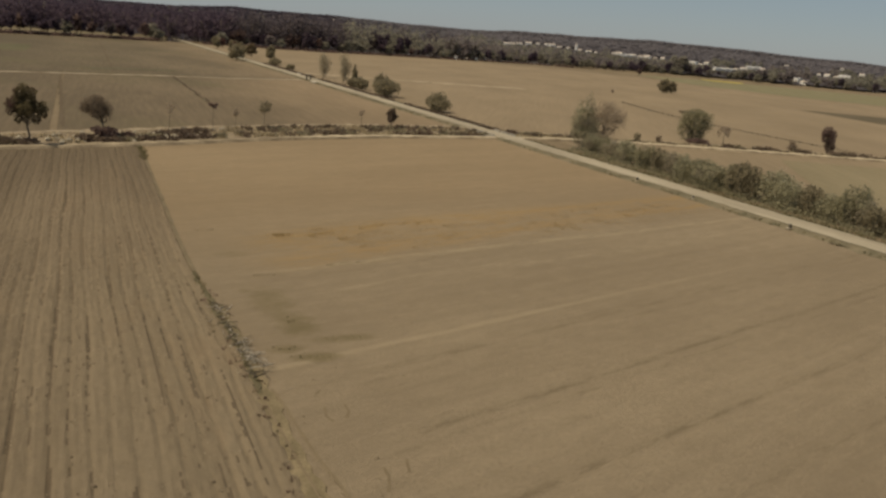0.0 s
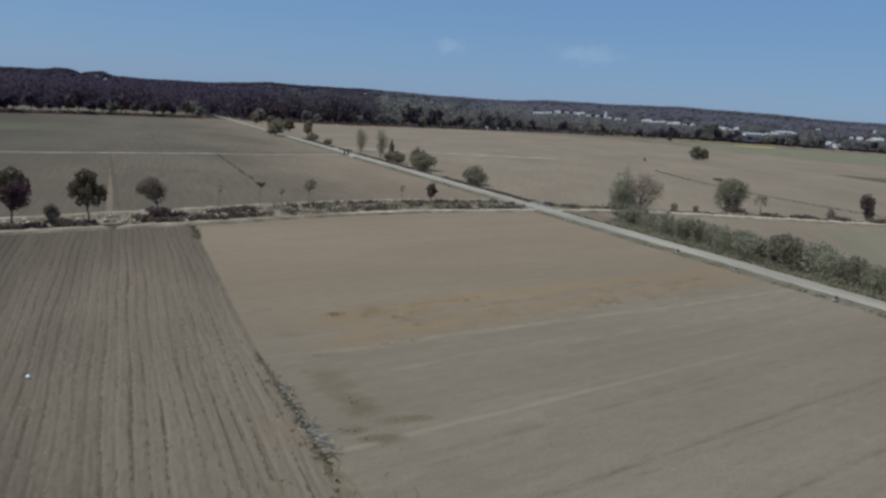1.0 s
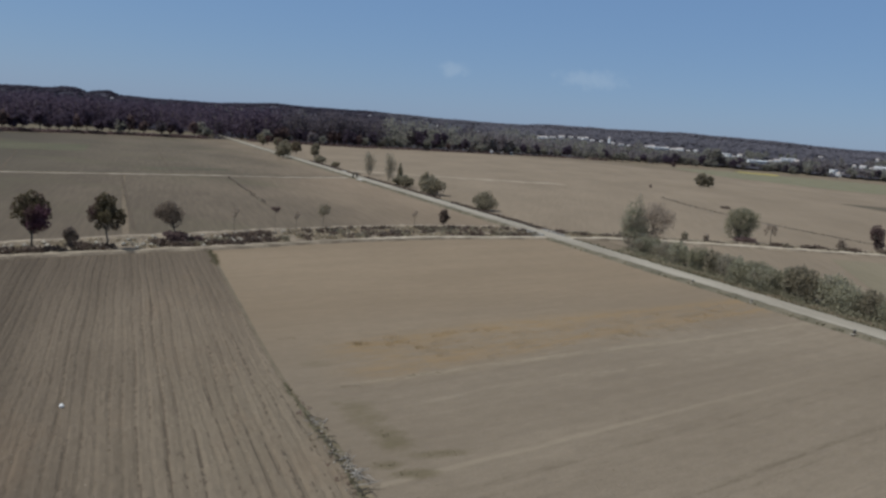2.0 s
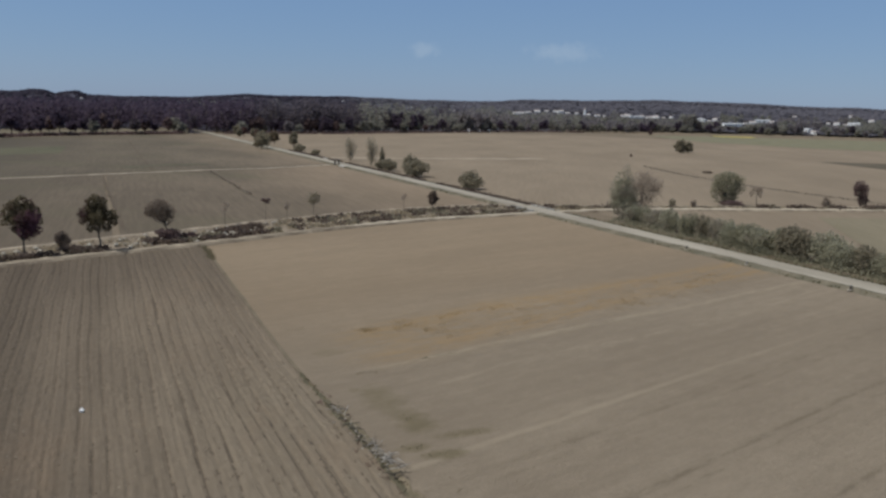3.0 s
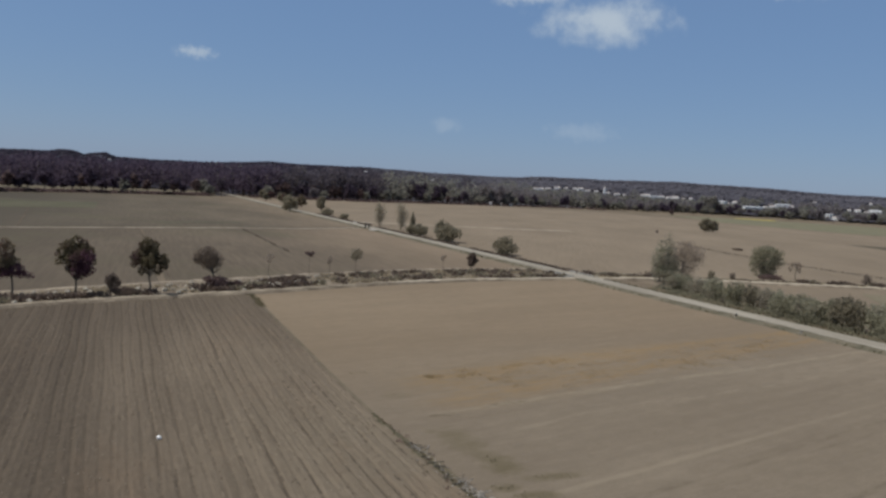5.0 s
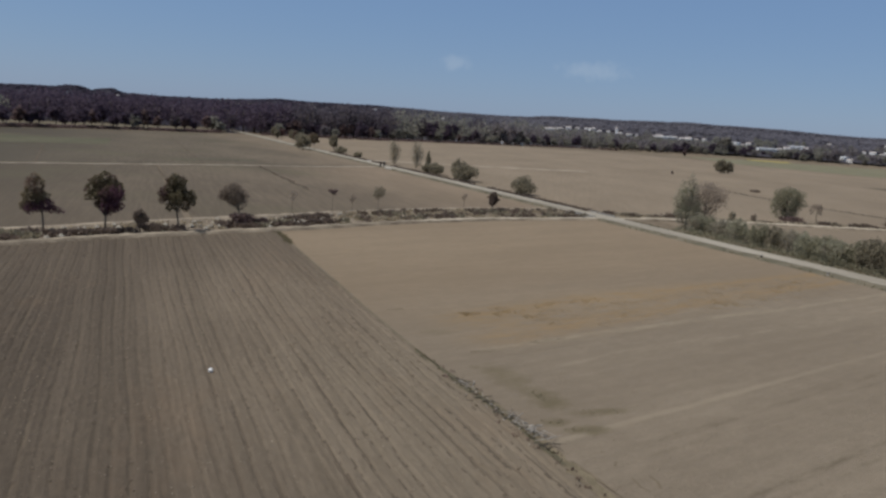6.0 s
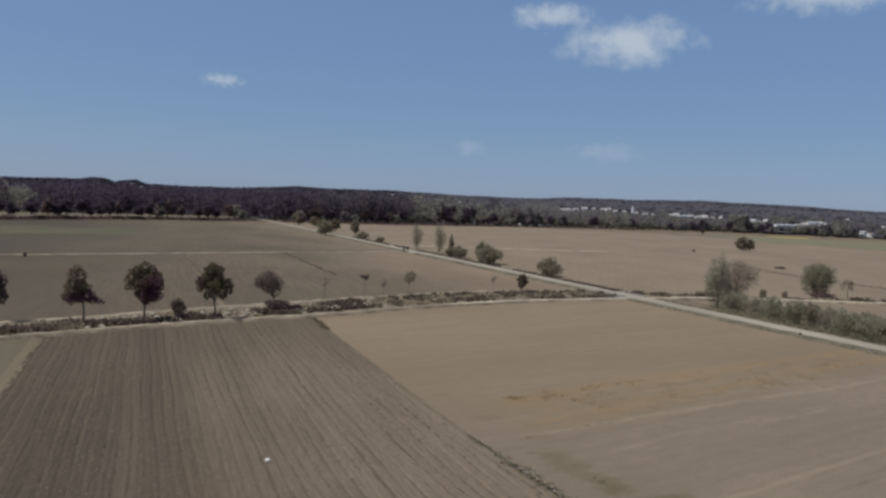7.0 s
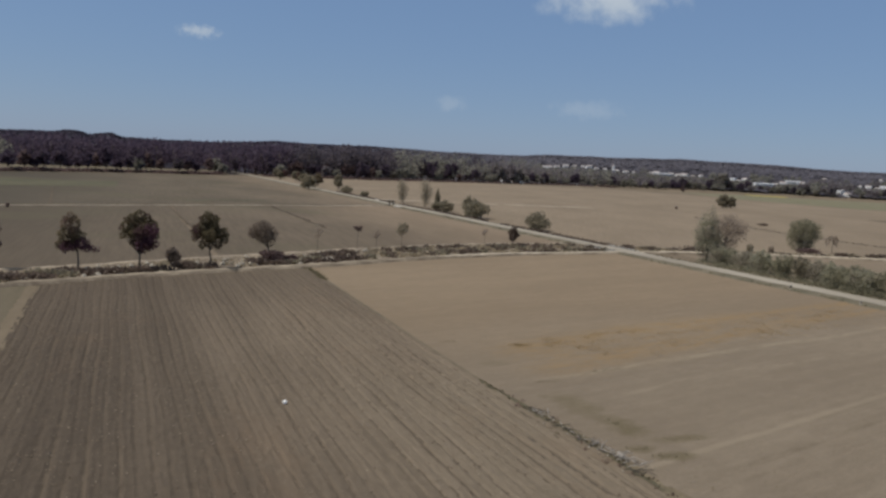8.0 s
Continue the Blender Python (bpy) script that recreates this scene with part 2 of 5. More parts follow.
def harrowed_earth():
    """Smooth earth: warmer beyond a band of straw, greyer on this side, with pale and dark streaks where the machine turned."""
    m, t, b = nodes_of("harrowed_earth", 0.95, 0.1)
    g = t.nodes.new("ShaderNodeNewGeometry")
    r = t.nodes.new("ShaderNodeVectorRotate")
    r.rotation_type = "Z_AXIS"
    r.inputs["Angle"].default_value = -radians(17)
    t.links.new(g.outputs["Position"], r.inputs["Vector"])
    s = t.nodes.new("ShaderNodeSeparateXYZ")
    t.links.new(r.outputs[0], s.inputs[0])
    across = calc(t, "ADD", s.outputs["Y"], calc(t, "MULTIPLY", calc(t, "SUBTRACT", noise_at(t, 0.06, (3, 1, 1), 17, 5), 0.5), 9.0))
    broad = noise_at(t, 0.04, (2.2, 1, 1), 17, 5)
    streak = noise_at(t, 0.8, (18, 0.8, 1), 17, 6, 0.72)
    wide = noise_at(t, 0.22, (14, 1.0, 1), 17, 4, 0.6)
    crumb = noise_at(t, 5.0, (1, 1, 1), 0, 6, 0.75)
    mixed = calc(t, "ADD", calc(t, "MULTIPLY", broad, 0.35), calc(t, "ADD", calc(t, "MULTIPLY", streak, 0.20), calc(t, "ADD", calc(t, "MULTIPLY", crumb, 0.26), calc(t, "MULTIPLY", wide, 0.12))))
    mottle = noise_at(t, 0.9, (2.0, 1, 1), 17, 8, 0.8)
    mixed = calc(t, "ADD", mixed, calc(t, "MULTIPLY", calc(t, "SUBTRACT", mottle, 0.28), 0.34))
    tone = ramp(t, mixed, 0.45, 0.68)
    warm = blend(t, tone, (0.208, 0.160, 0.109), (0.262, 0.203, 0.139))
    grey = blend(t, tone, (0.192, 0.155, 0.113), (0.252, 0.206, 0.151))
    colour = blend(t, ramp(t, across, -60.0, -30.0), grey, warm)
    sp = t.nodes.new("ShaderNodeSeparateXYZ")
    t.links.new(g.outputs["Position"], sp.inputs[0])
    dashes = noise_at(t, 0.42, (5, 0.6, 1), 17, 6, 0.78)
    sweep = calc(t, "ADD", s.outputs["Y"], calc(t, "MULTIPLY", calc(t, "SUBTRACT", noise_at(t, 0.15, (2, 1, 1), 17, 3), 0.5), 0.9))
    inward = ramp(t, sp.outputs["X"], 2.0, 9.0)
    drift = calc(t, "ADD", sweep, calc(t, "MULTIPLY", s.outputs["X"], 0.05))
    for c, half, tint, much, low in ((-49.5, 8.0, (0.243, 0.168, 0.090), 0.62, 0.43), (-47.0, 2.2, (0.265, 0.178, 0.086), 0.60, 0.42), (-48.2, 1.2, (0.145, 0.110, 0.068), 0.5, 0.50), (-52.6, 2.0, (0.255, 0.170, 0.084), 0.6, 0.42), (-51.4, 0.8, (0.145, 0.110, 0.068), 0.5, 0.48), (-56.0, 0.8, (0.31, 0.26, 0.185), 0.55, 0.40),
                                     (-61.0, 0.8, (0.31, 0.26, 0.19), 0.4, 0.44), (-73.0, 0.45, (0.13, 0.105, 0.072), 0.5, 0.44), (-74.1, 0.3, (0.13, 0.105, 0.072), 0.5, 0.46), (-79.5, 0.4, (0.12, 0.097, 0.066), 0.6, 0.42), (-80.5, 0.35, (0.12, 0.097, 0.066), 0.6, 0.46), (-85.8, 0.4, (0.12, 0.097, 0.066), 0.6, 0.44), (-90.5, 0.5, (0.13, 0.105, 0.072), 0.5, 0.44)):
        near = calc(t, "MULTIPLY", ramp(t, calc(t, "ABSOLUTE", calc(t, "SUBTRACT", sweep if half < 0.6 else drift if half < 2 and c > -58 else across, c)), half, 0.0), inward)
        dashes_here = noise_at(t, 0.75 + 0.013 * abs(c) % 0.3, (3, 0.55, 1), 17, 7, 0.82)
        broken = calc(t, "MULTIPLY", near, ramp(t, dashes_here, low, low + 0.16))
        colour = blend(t, calc(t, "MULTIPLY", broken, much), colour, tint)
    line = ramp(t, calc(t, "ABSOLUTE", calc(t, "SUBTRACT", sweep, -70.3)), 0.42, 0.05)
    line = calc(t, "MULTIPLY", calc(t, "MULTIPLY", line, ramp(t, sp.outputs["X"], 62.0, 8.0)), calc(t, "ADD", 0.45, calc(t, "MULTIPLY", dashes, 0.7)))
    colour = blend(t, calc(t, "MULTIPLY", line, 0.5), colour, (0.33, 0.275, 0.198))
    for cx, cy, rx, ry, much in ((3.9, -72.0, 1.5, 0.6, 0.85), (2.8, -70.7, 1.0, 0.7, 0.7), (6.4, -69.7, 1.9, 0.6, 0.8), (4.2, -67.0, 1.2, 2.3, 0.85), (3.7, -62.8, 1.3, 2.8, 0.7), (2.4, -60.4, 0.4, 0.5, 0.5), (3.0, -51.3, 1.2, 1.1, 0.4)):
        dx = calc(t, "DIVIDE", calc(t, "SUBTRACT", sp.outputs["X"], cx), rx)
        dy = calc(t, "DIVIDE", calc(t, "SUBTRACT", sp.outputs["Y"], cy), ry)
        d = calc(t, "ADD", calc(t, "ADD", calc(t, "MULTIPLY", dx, dx), calc(t, "MULTIPLY", dy, dy)), calc(t, "MULTIPLY", calc(t, "SUBTRACT", noise_at(t, 0.9, (2, 1, 1), 17, 7, 0.75), 0.5), 4.0))
        colour = blend(t, calc(t, "MULTIPLY", ramp(t, d, 1.7, -0.3), much), colour, (0.146, 0.120, 0.074))
    t.links.new(colour, b.inputs["Base Color"])
    relief(t, b, calc(t, "ADD", crumb, streak), 0.85, 0.12)
    return m


M_HARROW = harrowed_earth()
# Darker earth: furrow bottoms, with their shade in the colour, and dark field lines.
M_DARKEARTH = soil("dark_furrow_earth", (0.092, 0.073, 0.054), (0.134, 0.106, 0.077), 90, 8)
M_MARGIN = plain("weedy_margin", (0.122, 0.100, 0.068), (0.176, 0.143, 0.099), 1.6, bump=0.8)
M_GREEN = plain("young_crop", (0.142, 0.135, 0.080), (0.195, 0.175, 0.110), 0.3)
M_YELLOW = plain("yellow_flowers", (0.38, 0.31, 0.08), (0.26, 0.23, 0.09), 0.05)
M_DARKCROP = plain("dark_weeds", (0.105, 0.09, 0.065), (0.15, 0.125, 0.092), 0.6)
M_SAND = plain("sandy_earth", (0.175, 0.143, 0.104), (0.355, 0.298, 0.222), 1.2)
M_PATH = plain("pale_path_sand", (0.32, 0.275, 0.21), (0.46, 0.40, 0.31), 1.2)
M_ROAD = plain("pale_gravel_road", (0.245, 0.218, 0.173), (0.350, 0.316, 0.256), 0.8, size=(0.6, 5, 1))
M_BANK = plain("dry_bank", (0.118, 0.092, 0.068), (0.285, 0.236, 0.172), 1.1, bump=0.8)
M_VERGE = plain("verge_weeds", (0.098, 0.089, 0.061), (0.182, 0.156, 0.112), 1.3, bump=0.8)
# Floors match the crowns as seen, with shade and haze in the colour.
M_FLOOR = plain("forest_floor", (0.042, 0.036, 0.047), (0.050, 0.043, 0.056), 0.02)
M_FLOORE = plain("haze_tinted_floor", (0.074, 0.071, 0.079), (0.084, 0.080, 0.089), 0.02)
M_BARK = plain("bark", (0.09, 0.075, 0.06), (0.19, 0.165, 0.135), 6, size=(1, 1, 4))
M_BONE = plain("bleached_wood", (0.20, 0.18, 0.155), (0.42, 0.39, 0.345), 8)
M_STONE = plain("pale_stone", (0.24, 0.21, 0.17), (0.46, 0.42, 0.345), 3, bump=0.6)
M_CONC = plain("weathered_concrete", (0.19, 0.18, 0.16), (0.32, 0.305, 0.275), 2.0)
M_PALECONC = plain("pale_concrete", (0.36, 0.335, 0.295), (0.50, 0.47, 0.42), 1.2)
M_DARKPOST = plain("dark_timber", (0.05, 0.045, 0.04), (0.10, 0.085, 0.07), 6)
M_CLOD = plain("earth_clod", (0.12, 0.094, 0.068), (0.21, 0.165, 0.122), 4)
M_WALL = plain("whitewash", (0.80, 0.79, 0.76), (0.88, 0.87, 0.85), 0.5)
M_TILE = plain("faded_roof_tiles", (0.50, 0.43, 0.385), (0.66, 0.60, 0.555), 2.0)
M_SHEET = plain("white_roof_sheet", (0.76, 0.77, 0.77), (0.88, 0.88, 0.87), 0.4)
M_GLASS = nodes_of("dark_window", 0.15, 0.5)[0]
M_GLASS.node_tree.nodes["Principled BSDF"].inputs["Base Color"].default_value = (0.03, 0.035, 0.04, 1)
L_OLIVE = foliage("olive_leaves", (0.098, 0.084, 0.052), (0.215, 0.180, 0.108), (0.135, 0.078, 0.084), 0.16)
L_TAN = foliage("tan_leaves", (0.165, 0.136, 0.086), (0.270, 0.225, 0.145), (0.165, 0.100, 0.090), 0.22)
L_GREEN = foliage("willow_leaves", (0.235, 0.222, 0.150), (0.335, 0.312, 0.215))
L_GREY = foliage("grey_twigs", (0.255, 0.205, 0.160), (0.36, 0.295, 0.235))
L_HAZE = foliage("budding_poplar", (0.335, 0.296, 0.222), (0.440, 0.388, 0.296))
L_DUSK = foliage("grey_brown_twigs", (0.182, 0.146, 0.114), (0.255, 0.206, 0.162))
L_MAROON = foliage("maroon_twigs", (0.120, 0.062, 0.082), (0.180, 0.096, 0.122))
L_LITTLE = foliage("dull_brown_twigs", (0.165, 0.132, 0.110), (0.230, 0.186, 0.152))
L_PURPLE = foliage("dark_buds", (0.132, 0.088, 0.084), (0.215, 0.154, 0.142))
L_HEDGE = foliage("hedge_leaves", (0.320, 0.305, 0.215), (0.410, 0.388, 0.280), (0.335, 0.298, 0.230), 0.08)
L_BUSH = foliage("bush_leaves", (0.222, 0.196, 0.138), (0.305, 0.268, 0.190))
L_SCRUB = foliage("scrub_twigs", (0.112, 0.082, 0.068), (0.198, 0.152, 0.120))
L_STRAW = foliage("dry_grass", (0.29, 0.24, 0.165), (0.47, 0.40, 0.285))
L_GOLD = foliage("golden_straw", (0.285, 0.205, 0.100), (0.43, 0.325, 0.175))
L_WEED = foliage("green_weeds", (0.135, 0.122, 0.068), (0.205, 0.178, 0.104))
# Distance haze is put into the paler wood and hill foliage colours below.
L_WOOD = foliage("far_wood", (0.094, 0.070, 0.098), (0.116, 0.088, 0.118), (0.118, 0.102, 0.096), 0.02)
L_WOODR = foliage("haze_tinted_wood", (0.225, 0.198, 0.206), (0.265, 0.234, 0.238), (0.255, 0.24, 0.20), 0.06)
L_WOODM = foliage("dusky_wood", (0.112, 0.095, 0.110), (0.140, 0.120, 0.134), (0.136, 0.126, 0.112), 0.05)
L_WOODG = foliage("haze_tinted_green_wood", (0.255, 0.244, 0.204), (0.315, 0.300, 0.250))
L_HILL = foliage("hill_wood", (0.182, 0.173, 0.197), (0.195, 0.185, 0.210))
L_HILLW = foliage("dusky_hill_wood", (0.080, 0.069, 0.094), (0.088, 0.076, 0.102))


# ---- makers ----
def mesh_of(name, verts, faces, material, smooth=False):
    me = bpy.data.meshes.new(name)
    me.from_pydata([tuple(v) for v in verts], [], [tuple(f) for f in faces])
    me.materials.append(material)
    if smooth:
        me.polygons.foreach_set("use_smooth", [True] * len(me.polygons))
    me.update()
    return me


def part(name, data, parent, label=""):
    ob = new(name, data)
    ob.parent = parent
    return tagged(ob, label) if label else ob


def base(name, x, y, z=0.0, label="", category="", group="", turn=0.0):
    ob = new(name)
    ob.empty_display_size = 0.5
    ob.matrix_basis = pose(x, y, z, 0, 0, turn)
    return tagged(ob, label, category, group)


def tube(points, radii, sides=6):
    """A tapered tube along points: vertices and faces."""
    pts = [Vector(p) for p in points]
    verts, faces = [], []
    for k, (p, r) in enumerate(zip(pts, radii)):
        d = (pts[min(k + 1, len(pts) - 1)] - pts[max(k - 1, 0)]).normalized()
        u = d.orthogonal().normalized()
        w = d.cross(u)
        for s in range(sides):
            a = 2 * math.pi * s / sides
            verts.append(p + (u * math.cos(a) + w * math.sin(a)) * r)
    for k in range(len(pts) - 1):
        for s in range(sides):
            a, b = k * sides + s, k * sides + (s + 1) % sides
            faces.append((a, b, b + sides, a + sides))
    faces.append(tuple(range(sides))[::-1])
    faces.append(tuple(range((len(pts) - 1) * sides, len(pts) * sides)))
    return verts, faces


def joined(pieces):
    verts, faces = [], []
    for v, f in pieces:
        n = len(verts)
        verts += [tuple(p) for p in v]
        faces += [tuple(i + n for i in q) for q in f]
    return verts, faces


def leaves(points, size, rng, long=1.6, droop=None):
    """A small bent quad at each point."""
    n = len(points)
    u = rng.normal(size=(n, 3))
    if droop is not None:
        u = u * 0.5 + np.array(droop)
    u /= np.linalg.norm(u, axis=1)[:, None]
    w = np.cross(u, rng.normal(size=(n, 3)))
    w /= np.linalg.norm(w, axis=1)[:, None]
    s = size * rng.uniform(0.6, 1.4, (n, 1))
    u, w = u * s * long * 0.5, w * s * 0.5
    verts = np.stack([points - u - w * 0.5, points - u * 0.2 + w, points + u + w * 0.3, points + u * 0.2 - w], 1).reshape(-1, 3)
    faces = np.arange(4 * n).reshape(-1, 4)
    return verts.tolist(), faces.tolist()


def cloud_points(lobes, n, rng, shell=0.55):
    """Points in lumpy ellipsoids (x, y, z, rx, ry, rz), denser towards the skin, with gaps."""
    lobes = np.array(lobes, float)
    share = lobes[:, 3] * lobes[:, 4] * lobes[:, 5]
    pick = rng.choice(len(lobes), n, p=share / share.sum())
    d = rng.normal(size=(n, 3))
    d /= np.linalg.norm(d, axis=1)[:, None]
    ph = rng.uniform(0, 6.28, (len(lobes), 3))[pick]
    lump = 1 + 0.16 * np.sin(5 * d[:, 0] + ph[:, 0]) + 0.14 * np.sin(6 * d[:, 1] + ph[:, 1]) + 0.12 * np.sin(7 * d[:, 2] + ph[:, 2])
    r = (shell + (1 - shell) * rng.random(n) ** 0.5) * lump
    return lobes[pick, :3] + d * r[:, None] * lobes[pick, 3:]


def blob(rng, rx, ry, rz):
    """A rough stone or clod: vertices and faces."""
    v = np.array([(0, 0, 1), (.9, 0, .2), (.28, .85, .2), (-.73, .53, .2), (-.73, -.53, .2), (.28, -.85, .2), (.6, .4, -.5), (-.3, .7, -.5), (-.6, -.3, -.5), (.4, -.7, -.5)])
    v = v * rng.uniform(0.75, 1.2, (10, 1)) * (rx, ry, rz)
    f = [(0, 1, 2), (0, 2, 3), (0, 3, 4), (0, 4, 5), (0, 5, 1), (1, 6, 2), (2, 7, 3), (3, 8, 4), (4, 9, 5), (5, 9, 1), (1, 9, 6), (2, 6, 7), (3, 7, 8), (4, 8, 9), (6, 9, 8, 7)]
    return v.tolist(), f


def limb_path(a, b, rng, bend=0.15, n=4):
    a, b = np.array(a, float), np.array(b, float)
    out = [a + (b - a) * k / n for k in range(n + 1)]
    span = np.linalg.norm(b - a)
    for k in range(1, n):
        out[k] = out[k] + rng.normal(size=3) * bend * span * 0.35
    return [tuple(p) for p in out]


def tree_parts(root, h, fork, lobes, count, size, leaf, rng, thick=0.14, shell=0.55, twigs=0, droop=None):
    """Trunk, branches and crown for a tree whose base lies at the root."""
    top = np.mean([q[:3] for q in lobes], axis=0)
    tip = (top[0], top[1], min(h * 0.86, top[2] + 0.35 * (h - top[2])))
    path = [(0, 0, -0.15), (0.02 * h * rng.normal(), 0.02 * h * rng.normal(), fork * 0.5), (0, 0, fork), tuple(np.mean([(0, 0, fork), tip], axis=0)), tip]
    part("trunk", mesh_of("trunk", *tube(path, [thick * 1.25, thick, thick * 0.85, thick * 0.5, thick * 0.15], 7), M_BARK, True), root)
    arms = []
    for q in lobes:
        c = np.array(q[:3])
        for _ in range(2 + twigs):
            end = c + rng.normal(size=3) * np.array(q[3:]) * 0.42
            start = np.array(path[2]) + (np.array(path[3]) - np.array(path[2])) * rng.random()
            p = limb_path(start, end, rng)
            arms.append(tube(p, [thick * 0.42, thick * 0.34, thick * 0.25, thick * 0.16, thick * 0.06], 5))
            for _ in range(twigs * 2):
                s = np.array(p[rng.integers(2, 5)])
                arms.append(tube(limb_path(s, s + rng.normal(size=3) * np.array(q[3:]) * 0.45 + (0, 0, 0.4), rng, 0.1, 2), [thick * 0.14, thick * 0.09, thick * 0.03], 4))
    part("bough", mesh_of("bough", *joined(arms), M_BARK), root)
    pts = cloud_points(lobes, count, rng, shell)
    part("crown", mesh_of("crown", *leaves(pts, size, rng, droop=droop), leaf), root)
    return root


def ring_lobes(rng, w, low, h, n):
    """Lobes of an irregular round crown of width w between the heights low and h."""
    out = [(0, 0, (low + h) / 2, w * 0.33, w * 0.33, (h - low) * 0.40)]
    for k in range(n):
        a = 2.4 * k + rng.uniform(-0.4, 0.4)
        f = (k + 0.5) / n
        z = low + (h - low) * (0.16 + 0.72 * f)
        r = w * 0.34 * math.sqrt(max(0.12, 1 - (2 * (f * 0.85 + 0.05) - 0.8) ** 2))
        s = w * rng.uniform(0.15, 0.23)
        out.append((r * math.cos(a), r * math.sin(a), z, s, s, s * 0.85))
    return out


def round_tree(name, x, y, h, w, low, leaf, seed, label, group="", z=0.0, count=2600, size=0.22, thick=0.14, twigs=0, lobes=9, category="tree", shell=0.55):
    rng = np.random.default_rng(seed)
    root = base(name, x, y, z, label, category, group, rng.uniform(0, 360))
    return tree_parts(root, h, max(0.35 * low + 0.2, low * 0.8), ring_lobes(rng, w, low, h, lobes), count, size, leaf, rng, thick, twigs=twigs, shell=shell)


def bush(name, x, y, h, w, leaf, seed, label, group="", z=0.0, count=1500, size=0.2, category="bush"):
    """A shrub that is leafy to the ground: stems and foliage."""
    rng = np.random.default_rng(seed)
    root = base(name, x, y, z, label, category, group)
    lobes = [(0, 0, h * 0.42, w * 0.34, w * 0.34, h * 0.42)]
    for k in range(8):
        a = 0.785 * k + rng.uniform(-0.3, 0.3)
        s = rng.uniform(0.16, 0.24)
        lobes.append((w * 0.31 * math.cos(a), w * 0.31 * math.sin(a), h * rng.uniform(0.25, 0.72), w * s, w * s, h * s * 1.15))
    lobes.append((w * rng.uniform(-0.15, 0.15), 0, h * 0.78, w * 0.17, w * 0.17, h * 0.22))
    stems = [tube(limb_path((0.1 * rng.normal(), 0.1 * rng.normal(), -0.1), np.array(q[:3]), rng), [0.05, 0.045, 0.035, 0.025, 0.012], 5) for q in lobes]
    part("stem", mesh_of("stem", *joined(stems), M_BARK), root)
    pts = cloud_points(lobes, count, rng)
    pts[:, 2] = np.maximum(pts[:, 2], 0.03)
    part("foliage", mesh_of("foliage", *leaves(pts, size, rng), leaf), root)
    return root


def ribbon(name, points, width, z, material, label, category, ragged=0.12, step=2.0, over=None, seed=1):
    """A strip of ground along points, with uneven edges and a low crown."""
    rng = np.random.default_rng(seed)
    pts = np.array(points, float)
    run = np.r_[0, np.cumsum(np.linalg.norm(np.diff(pts, axis=0), axis=1))]
    n = max(2, int(run[-1] / step))
    s = np.linspace(0, run[-1], n + 1)
    line = np.stack([np.interp(s, run, pts[:, 0]), np.interp(s, run, pts[:, 1])], 1)
    d = np.gradient(line, axis=0)
    d /= np.linalg.norm(d, axis=1)[:, None]
    side = np.stack([-d[:, 1], d[:, 0]], 1)
    verts, faces = [], []
    cols = (-1, -0.5, 0, 0.5, 1)
    for k in range(n + 1):
        wob = rng.normal(size=2) * ragged * width
        for c in cols:
            off = c * width / 2 + (wob[0] if c == -1 else wob[1] if c == 1 else 0)
            p = line[k] + side[k] * off
            verts.append((p[0], p[1], z + (over(p[0], p[1]) if over else 0.01 * rng.random())))
    for k in range(n):
        for c in range(4):
            a = k * 5 + c
            faces.append((a, a + 5, a + 6, a + 1))
    ob = new(name, mesh_of(name, verts, faces, material, True))
    return tagged(ob, label, category, kind="structure")


def sheet(name, corners, z, material, label, category="field"):
    ob = new(name, mesh_of(name, [(x, y, z) for x, y in corners], [tuple(range(len(corners)))], material))
    return tagged(ob, label, category, kind="structure")


# ---- lie of the land ----
EYE = (-15.0, -108.0)
BANK_X = (-260, -120, -60, -35, -24, -17.9, -10.8, 0, 16, 28, 39.6, 62, 80, 93, 110, 130, 148, 200, 420)
BANK_Y = (-90, -47, -25, -13.2, -7.6, -4.6, -1.9, 2.0, 9.8, 15.0, 18.8, 22.2, 23.6, 21.4, 17.2, 11.4, 5.6, -12, -80)


def bank(x):
    """The near edge of the canal bank, softened."""
    return float(np.mean(np.interp([x - 5, x - 2, x, x + 2, x + 5], BANK_X, BANK_Y)))


def bank_width(x):
    return float(np.interp(x, (-60, -24, -11, 0, 10, 60, 74, 90), (11.5, 12.2, 14.2, 14.8, 15.8, 16.0, 9.5, 6.6)))


def wood_edge(az):
    """How far the wood's edge lies from the middle of the view, by bearing in degrees east of north."""
    return float(np.interp(az, (-180, -40, -8.5, -2.6, 6.4, 16.2, 24, 30, 40, 180), (420, 432, 488, 548, 620, 680, 806, 935, 1000, 1000)))


def rise(r):
    return float(np.interp(r, (0, 990, 1030, 1100, 1200, 1500, 2000, 2600, 3200, 4600), (0, 0, 3.5, 8, 13, 27, 42, 54, 60, 60)))


SKY_AZ = (-40, -8, -5, -4, -3.5, -2.7, -2.2, -1.6, -0.9, -0.3, 1.5, 4, 6.3, 8, 9.6, 12.5, 16, 18.5, 21.7, 25.5, 26.8, 28.5, 33, 37.5, 42, 46.8, 49.4, 52, 60)
SKY_EL = (0.8, 0.85, 0.9, 0.96, 1.08, 1.06, 0.84, 0.98, 1.08, 0.84, 0.76, 0.82, 0.86, 0.98, 1.1, 1.08, 1.1, 1.08, 0.98, 0.98, 1.04, 1.14, 1.18, 1.26, 1.2, 1.0, 0.98, 0.82, 0.75)


